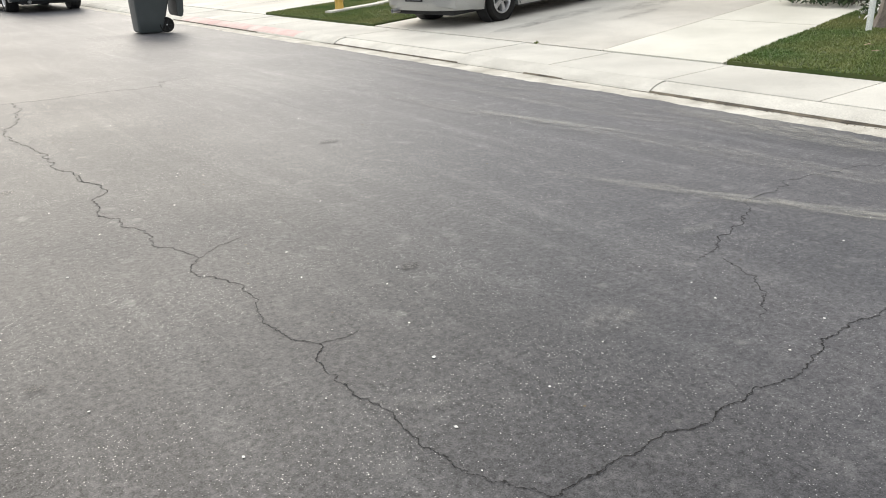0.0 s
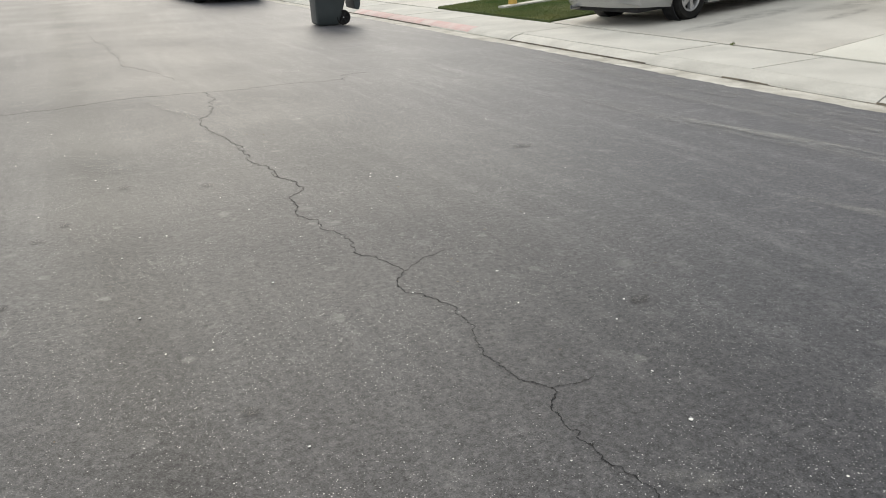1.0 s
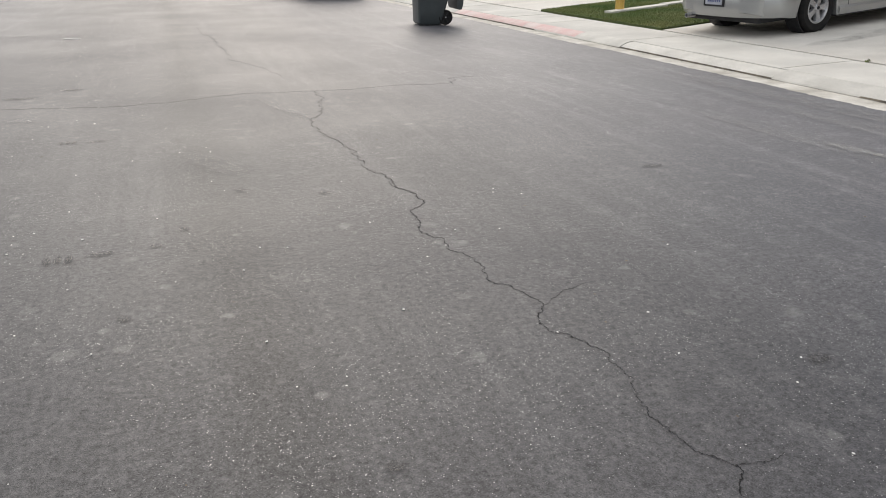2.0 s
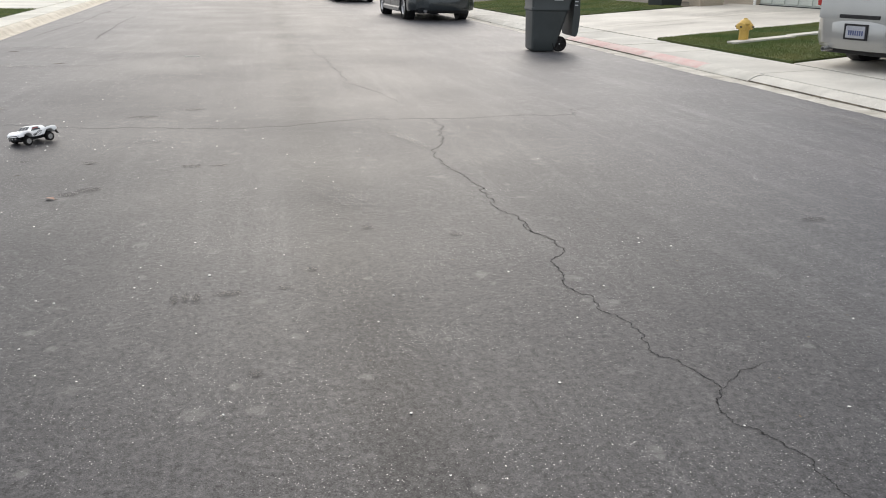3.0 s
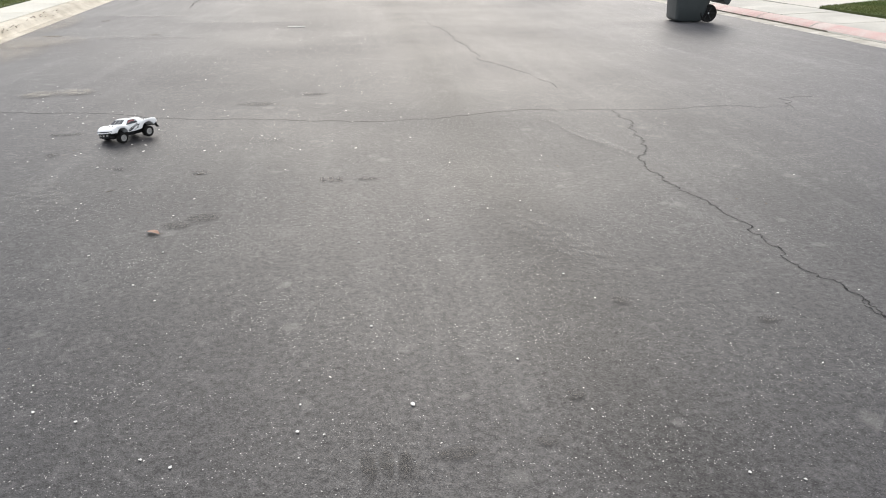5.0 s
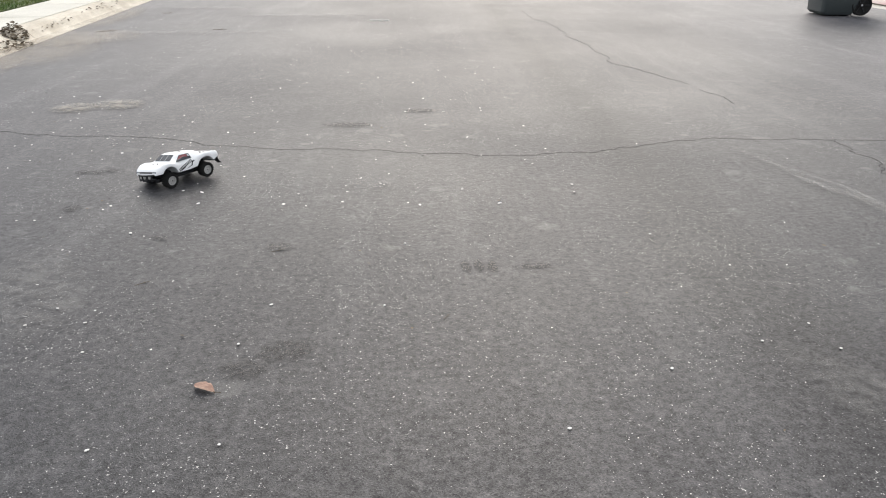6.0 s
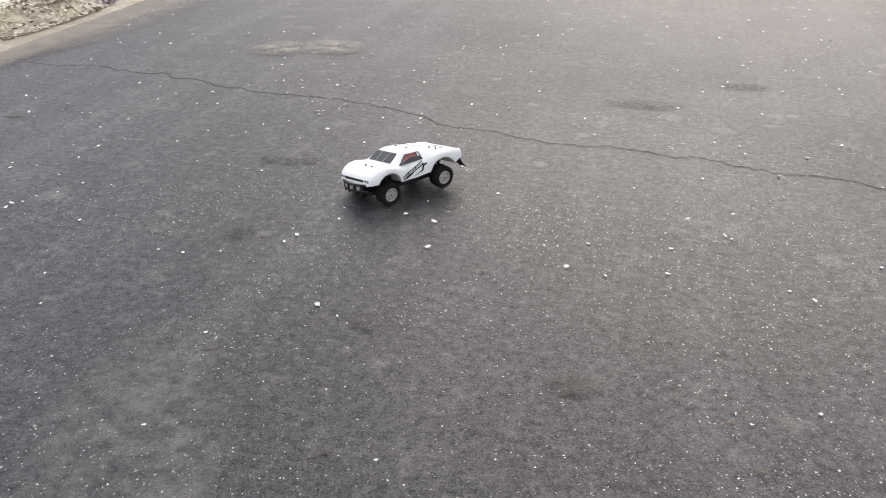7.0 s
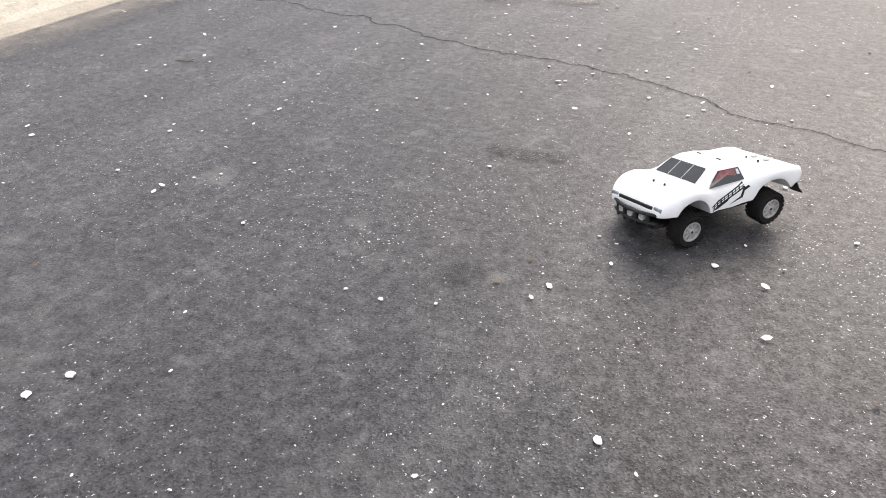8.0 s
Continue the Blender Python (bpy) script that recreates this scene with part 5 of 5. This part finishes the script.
PETALS_MIDWAY = [(0.96, 6.6), (0.06, 6.61), (3.25, 6.61), (0.65, 6.63), (-0.07, 6.67), (3.11, 6.69), (3.14, 6.76), (0.64, 6.76), (1.3, 6.82), (0.27, 6.94), (0.86, 7.09), (0.1, 7.37), (1.61, 7.46), (-0.01, 7.52), (-0.26, 7.84), (4.51, 7.85), (0.03, 7.85), (0.83, 7.88), (1.15, 8.14), (1.65, 8.23), (1.45, 8.28), (-0.44, 8.29), (-0.02, 8.32), (1.63, 8.38), (-0.67, 8.46), (-0.5, 8.47), (0.38, 8.55), (-0.5, 8.55), (-0.62, 8.57), (0.03, 8.57), (1.56, 8.82), (-1.37, 8.94), (-1.35, 9.0), (0.44, 9.07), (1.37, 9.13), (-0.61, 9.22), (-1.04, 9.38), (-1.11, 9.38), (-0.95, 9.41), (-1.42, 9.49)]
PETALS_BY_LITTER = [(0.45, 9.54), (-1.83, 9.56), (-1.61, 9.65), (-0.03, 9.68), (0.69, 9.72), (-1.58, 9.73), (-0.55, 9.75), (-0.77, 9.76), (-1.89, 9.79), (0.34, 9.8), (-0.51, 9.85), (-1.09, 9.96), (-0.62, 10.06), (-2.29, 10.12), (-1.5, 10.15), (-0.47, 10.15), (-2.28, 10.19), (-1.45, 10.28), (-1.31, 10.3), (-1.81, 10.33), (-2.03, 10.36), (-1.21, 10.46), (-2.34, 10.49), (-0.75, 10.49), (-0.5, 10.58), (-1.66, 10.58), (-1.58, 10.6), (-1.13, 10.61), (-1.08, 10.65), (-1.22, 10.72), (-1.94, 10.77), (-2.17, 10.78), (-0.94, 10.81), (-0.43, 10.83), (-1.58, 10.88), (-0.82, 10.91), (-1.6, 11.18), (-1.35, 11.32), (-1.94, 11.44), (-1.26, 11.48), (-1.53, 11.52), (-0.89, 11.55), (-1.73, 11.69)]
LARGE_PETALS = [(-1.37, 8.94), (-1.35, 9.0), (-0.61, 9.22), (-0.55, 9.75), (0.96, 6.6), (3.01, 3.77)]
petal_rng = random.Random(17)
for k, (x, y) in enumerate(PETALS_NEAR_CRACK + PETALS_MIDWAY + PETALS_BY_LITTER):
    petal(x, y, 0.0135 if (x, y) in LARGE_PETALS else petal_rng.uniform(0.0058, 0.0095), 47 * k, k)

flake_rng = np.random.default_rng(21)


def flakes(name, count, place, size, material, label, category, tilt=0.25, lift=0.1):
    """Loose flat flecks with a little thickness and curl."""
    verts, polys = [], []
    for k in range(count):
        x, y, z = place()
        s, a = size * flake_rng.uniform(0.5, 1.4), flake_rng.uniform(0, math.tau)
        tx, ty = flake_rng.uniform(-tilt, tilt, 2)
        ring = [(s * math.cos(q) * 0.62, s * math.sin(q) * 0.4) for q in np.linspace(0, math.tau, 6, endpoint=False) + flake_rng.uniform(-0.25, 0.25, 6)]
        i = len(verts)
        for px, py in ring:
            wx, wy = px * math.cos(a) - py * math.sin(a), px * math.sin(a) + py * math.cos(a)
            verts.append((x + wx, y + wy, z + abs(tx) * s * 0.5 + abs(ty) * s * 0.5 + tx * wx + ty * wy))
        verts.append((x, y, z + s * lift))
        polys += [(i + q, i + (q + 1) % 6, i + 6) for q in range(6)]
    me = bpy.data.meshes.new(name)
    me.from_pydata(verts, [], polys)
    me.materials.append(material)
    return tagged(new(name, me), label, category, kind="stuff")


def on_road():
    while True:
        x, y = flake_rng.uniform(-3.2, 6.8), flake_rng.uniform(2.0, 17.0)
        keep = 1.0 if x < 0 else 0.45
        if x > left_x(y) + 0.3 and flake_rng.random() < keep:
            return x, y, 0.003


flakes("petal_scatter", 700, on_road, 0.0058, PETAL, "scattered white petals and chips on the asphalt", "petals")
flakes("dark_grit", 260, on_road, 0.009, LITTER, "scattered dark grit and leaf crumbs on asphalt", "grit")


def kerb_height(x):
    return float(np.interp(-x, [-0.12, 0.02, 0.08, 0.14, 0.24], [0.004, 0.03, 0.085, 0.115, 0.125])) if x < 0.0 else 0.014


def in_heap(cx, cy, rx, ry, h):
    """Places in an uneven heap that lies against the kerb; cx, cy in the kerb's own frame."""
    def place():
        a, u = flake_rng.uniform(0, math.tau), flake_rng.random() ** 0.6
        x, y = cx + rx * u * math.cos(a) * (1 + 0.3 * math.sin(2.1 * cy + 5 * u)), cy + ry * u * math.sin(a)
        v = LEFT @ Vector((x, y, 0))
        return v.x, v.y, kerb_height(x) + 0.003 + h * (1 - u) * flake_rng.random()
    return place


HEAPS = [(-0.08, -0.65, 0.15, 0.75, 0.05, 1700, LITTER_PALE, 0.019, "heap of pale dry petals in the gutter"),
         (-0.06, -0.5, 0.14, 0.8, 0.055, 150, LITTER, 0.024, "brown dry leaves among pale petals in the gutter"),
         (-0.07, 0.35, 0.12, 0.55, 0.04, 800, LITTER_PALE, 0.017, "thinner heap of pale dry petals in the gutter"),
         (-0.04, 0.4, 0.13, 0.6, 0.035, 170, LITTER, 0.022, "brown dry leaves among pale petals in the gutter"),
         (-0.06, 1.15, 0.12, 0.45, 0.05, 260, LITTER, 0.026, "dark brown leaves heaped against the kerb"),
         (-0.05, 1.25, 0.11, 0.4, 0.055, 60, TWIGGY, 0.026, "olive-green clippings in the leaf heap"),
         (-0.10, 2.35, 0.10, 0.28, 0.12, 210, LITTER, 0.034, "small dark heap of leaves on the kerb"),
         (0.06, 1.9, 0.10, 0.35, 0.03, 110, LITTER, 0.026, "thin trail of brown leaves along the gutter"),
         (-0.06, 3.4, 0.04, 0.7, 0.02, 34, LITTER, 0.022, "few brown leaves along the kerb"),
         (-0.08, 5.4, 0.05, 0.9, 0.02, 30, LITTER, 0.026, "few brown leaves along the kerb"),
         (-0.04, -2.2, 0.05, 0.8, 0.02, 60, LITTER_PALE, 0.014, "thin trail of pale dry petals along the kerb"),
         (-0.02, -0.12, 0.05, 0.10, 0.03, 50, VIOLET, 0.018, "few violet petals in the gutter heap")]
for cx, cy, rx, ry, h, n, mat, size, label in HEAPS:
    flakes("leaf_litter", n, in_heap(cx, cy, rx, ry, h), size, mat, label, "leaf litter", 0.5, 0.2)


def far_left():
    while True:
        x, y = flake_rng.uniform(-3.0, 1.2), 9.5 + 8.0 * flake_rng.random() ** 1.2
        if x > left_x(y) + 0.25:
            return x, y, 0.003


flakes("petal_drift", 480, far_left, 0.0112, PETAL, "loose drift of white petals on the asphalt", "petals")


def fallen_leaf(m, s, label):
    """A curled dry leaf with a rib and a stalk."""
    t = thing("fallen_leaf", label, "leaf", m)
    half = [(-1.0, 0.02), (-0.75, 0.30), (-0.4, 0.50), (-0.1, 0.42), (0.1, 0.48), (0.4, 0.36), (0.7, 0.20), (1.0, 0.01)]
    bm = bmesh.new()
    loops = []
    for x, w in half:
        arch = 0.28 * (1 - x * x) + 0.08 * math.sin(5 * x)
        loops.append([(s * x, -s * w, s * (arch * 0.2 + 0.06 + w * 0.35)), (s * x, 0, s * (arch + 0.05)), (s * x, s * w, s * (arch * 0.4 + 0.05 + w * 0.2)), (s * x, 0, s * (arch + 0.02))])
    loft(bm, loops)
    part("blade", bm, DRY_LEAF, t, smooth=True)
    part("stalk", lathe([(s * 0.04, -s * 0.1), (s * 0.03, s * 0.5), (s * 0.005, s * 0.52)], 6, pose(s * 0.95, 0, s * 0.07, 0, 86, 20)), LITTER, t, "dark thin stalk")
    return t


fallen_leaf(pose(-0.058, 8.087, 0.003, 0, 0, -35), 0.036, "curled pinkish-brown dry leaf on asphalt")
for x, y in ((9.85, 5.95), (9.55, 5.72)):
    fallen_leaf(pose(x, y, lot_z(x) + 0.06, 0, 0, 70 * x), 0.045, "orange-brown dry leaf lying on the lawn")


def twig(x, y, ln, turn):
    m = pose(x, y, 0.018 * ln + 0.001, 0, 0, turn)
    bm = lathe([(0.012 * ln, -ln / 2), (0.018 * ln, -ln * 0.1), (0.010 * ln, ln / 2), (0.003 * ln, ln / 2 + 0.004)], 6, pose(0, 0, 0.0, 0, 90, 0))
    lathe([(0.014 * ln, 0), (0.005 * ln, ln * 0.25)], 5, pose(ln * 0.1, 0, 0.002, 0, 80, 35), bm)
    ob = part("twig", bm, LITTER)
    ob.matrix_world = m
    return tagged(ob, "short dark dry twig lying on the road", "twig", "twigs on the road")


for x, y, ln, turn in ((-3.0, 15.8, 0.24, 8), (-1.75, 15.9, 0.16, -5), (-0.02, 9.02, 0.05, 30), (0.57, 8.47, 0.035, 60), (-2.25, 10.25, 0.08, 10), (-0.42, 8.75, 0.05, 40), (0.35, 5.5, 0.05, 120), (-2.9, 17.9, 0.14, 20)):
    twig(x, y, ln, turn)
strip = part("paper_strip", boxed(-0.12, 0.12, -0.02, 0.02, 0.0, 0.006, 0.002), PETAL)
strip.matrix_world = pose(0.06, 16.78, 0.003, 0, 0, -4)
tagged(strip, "narrow white paper strip lying on the asphalt", "paper strip")
tuft = part("weed_tuft", leaf_clump(0, 0, 0, 0.028, 0.028, 0.03, 40, 0.014, 77), GRASS)
tuft.matrix_world = pose(8.68, 9.55, 0.135)
tagged(tuft, "small green weed growing in the pavement joint", "weed")

debris = flakes("gutter_debris", 260, lambda: (flake_rng.uniform(7.36, 7.452), flake_rng.choice([flake_rng.uniform(4.4, 6.6), flake_rng.uniform(6.6, 13.0)]), 0.009), 0.014, LITTER, "dark leaf crumbs lying in the gutter seam", "leaf litter", 0.4, 0.2)
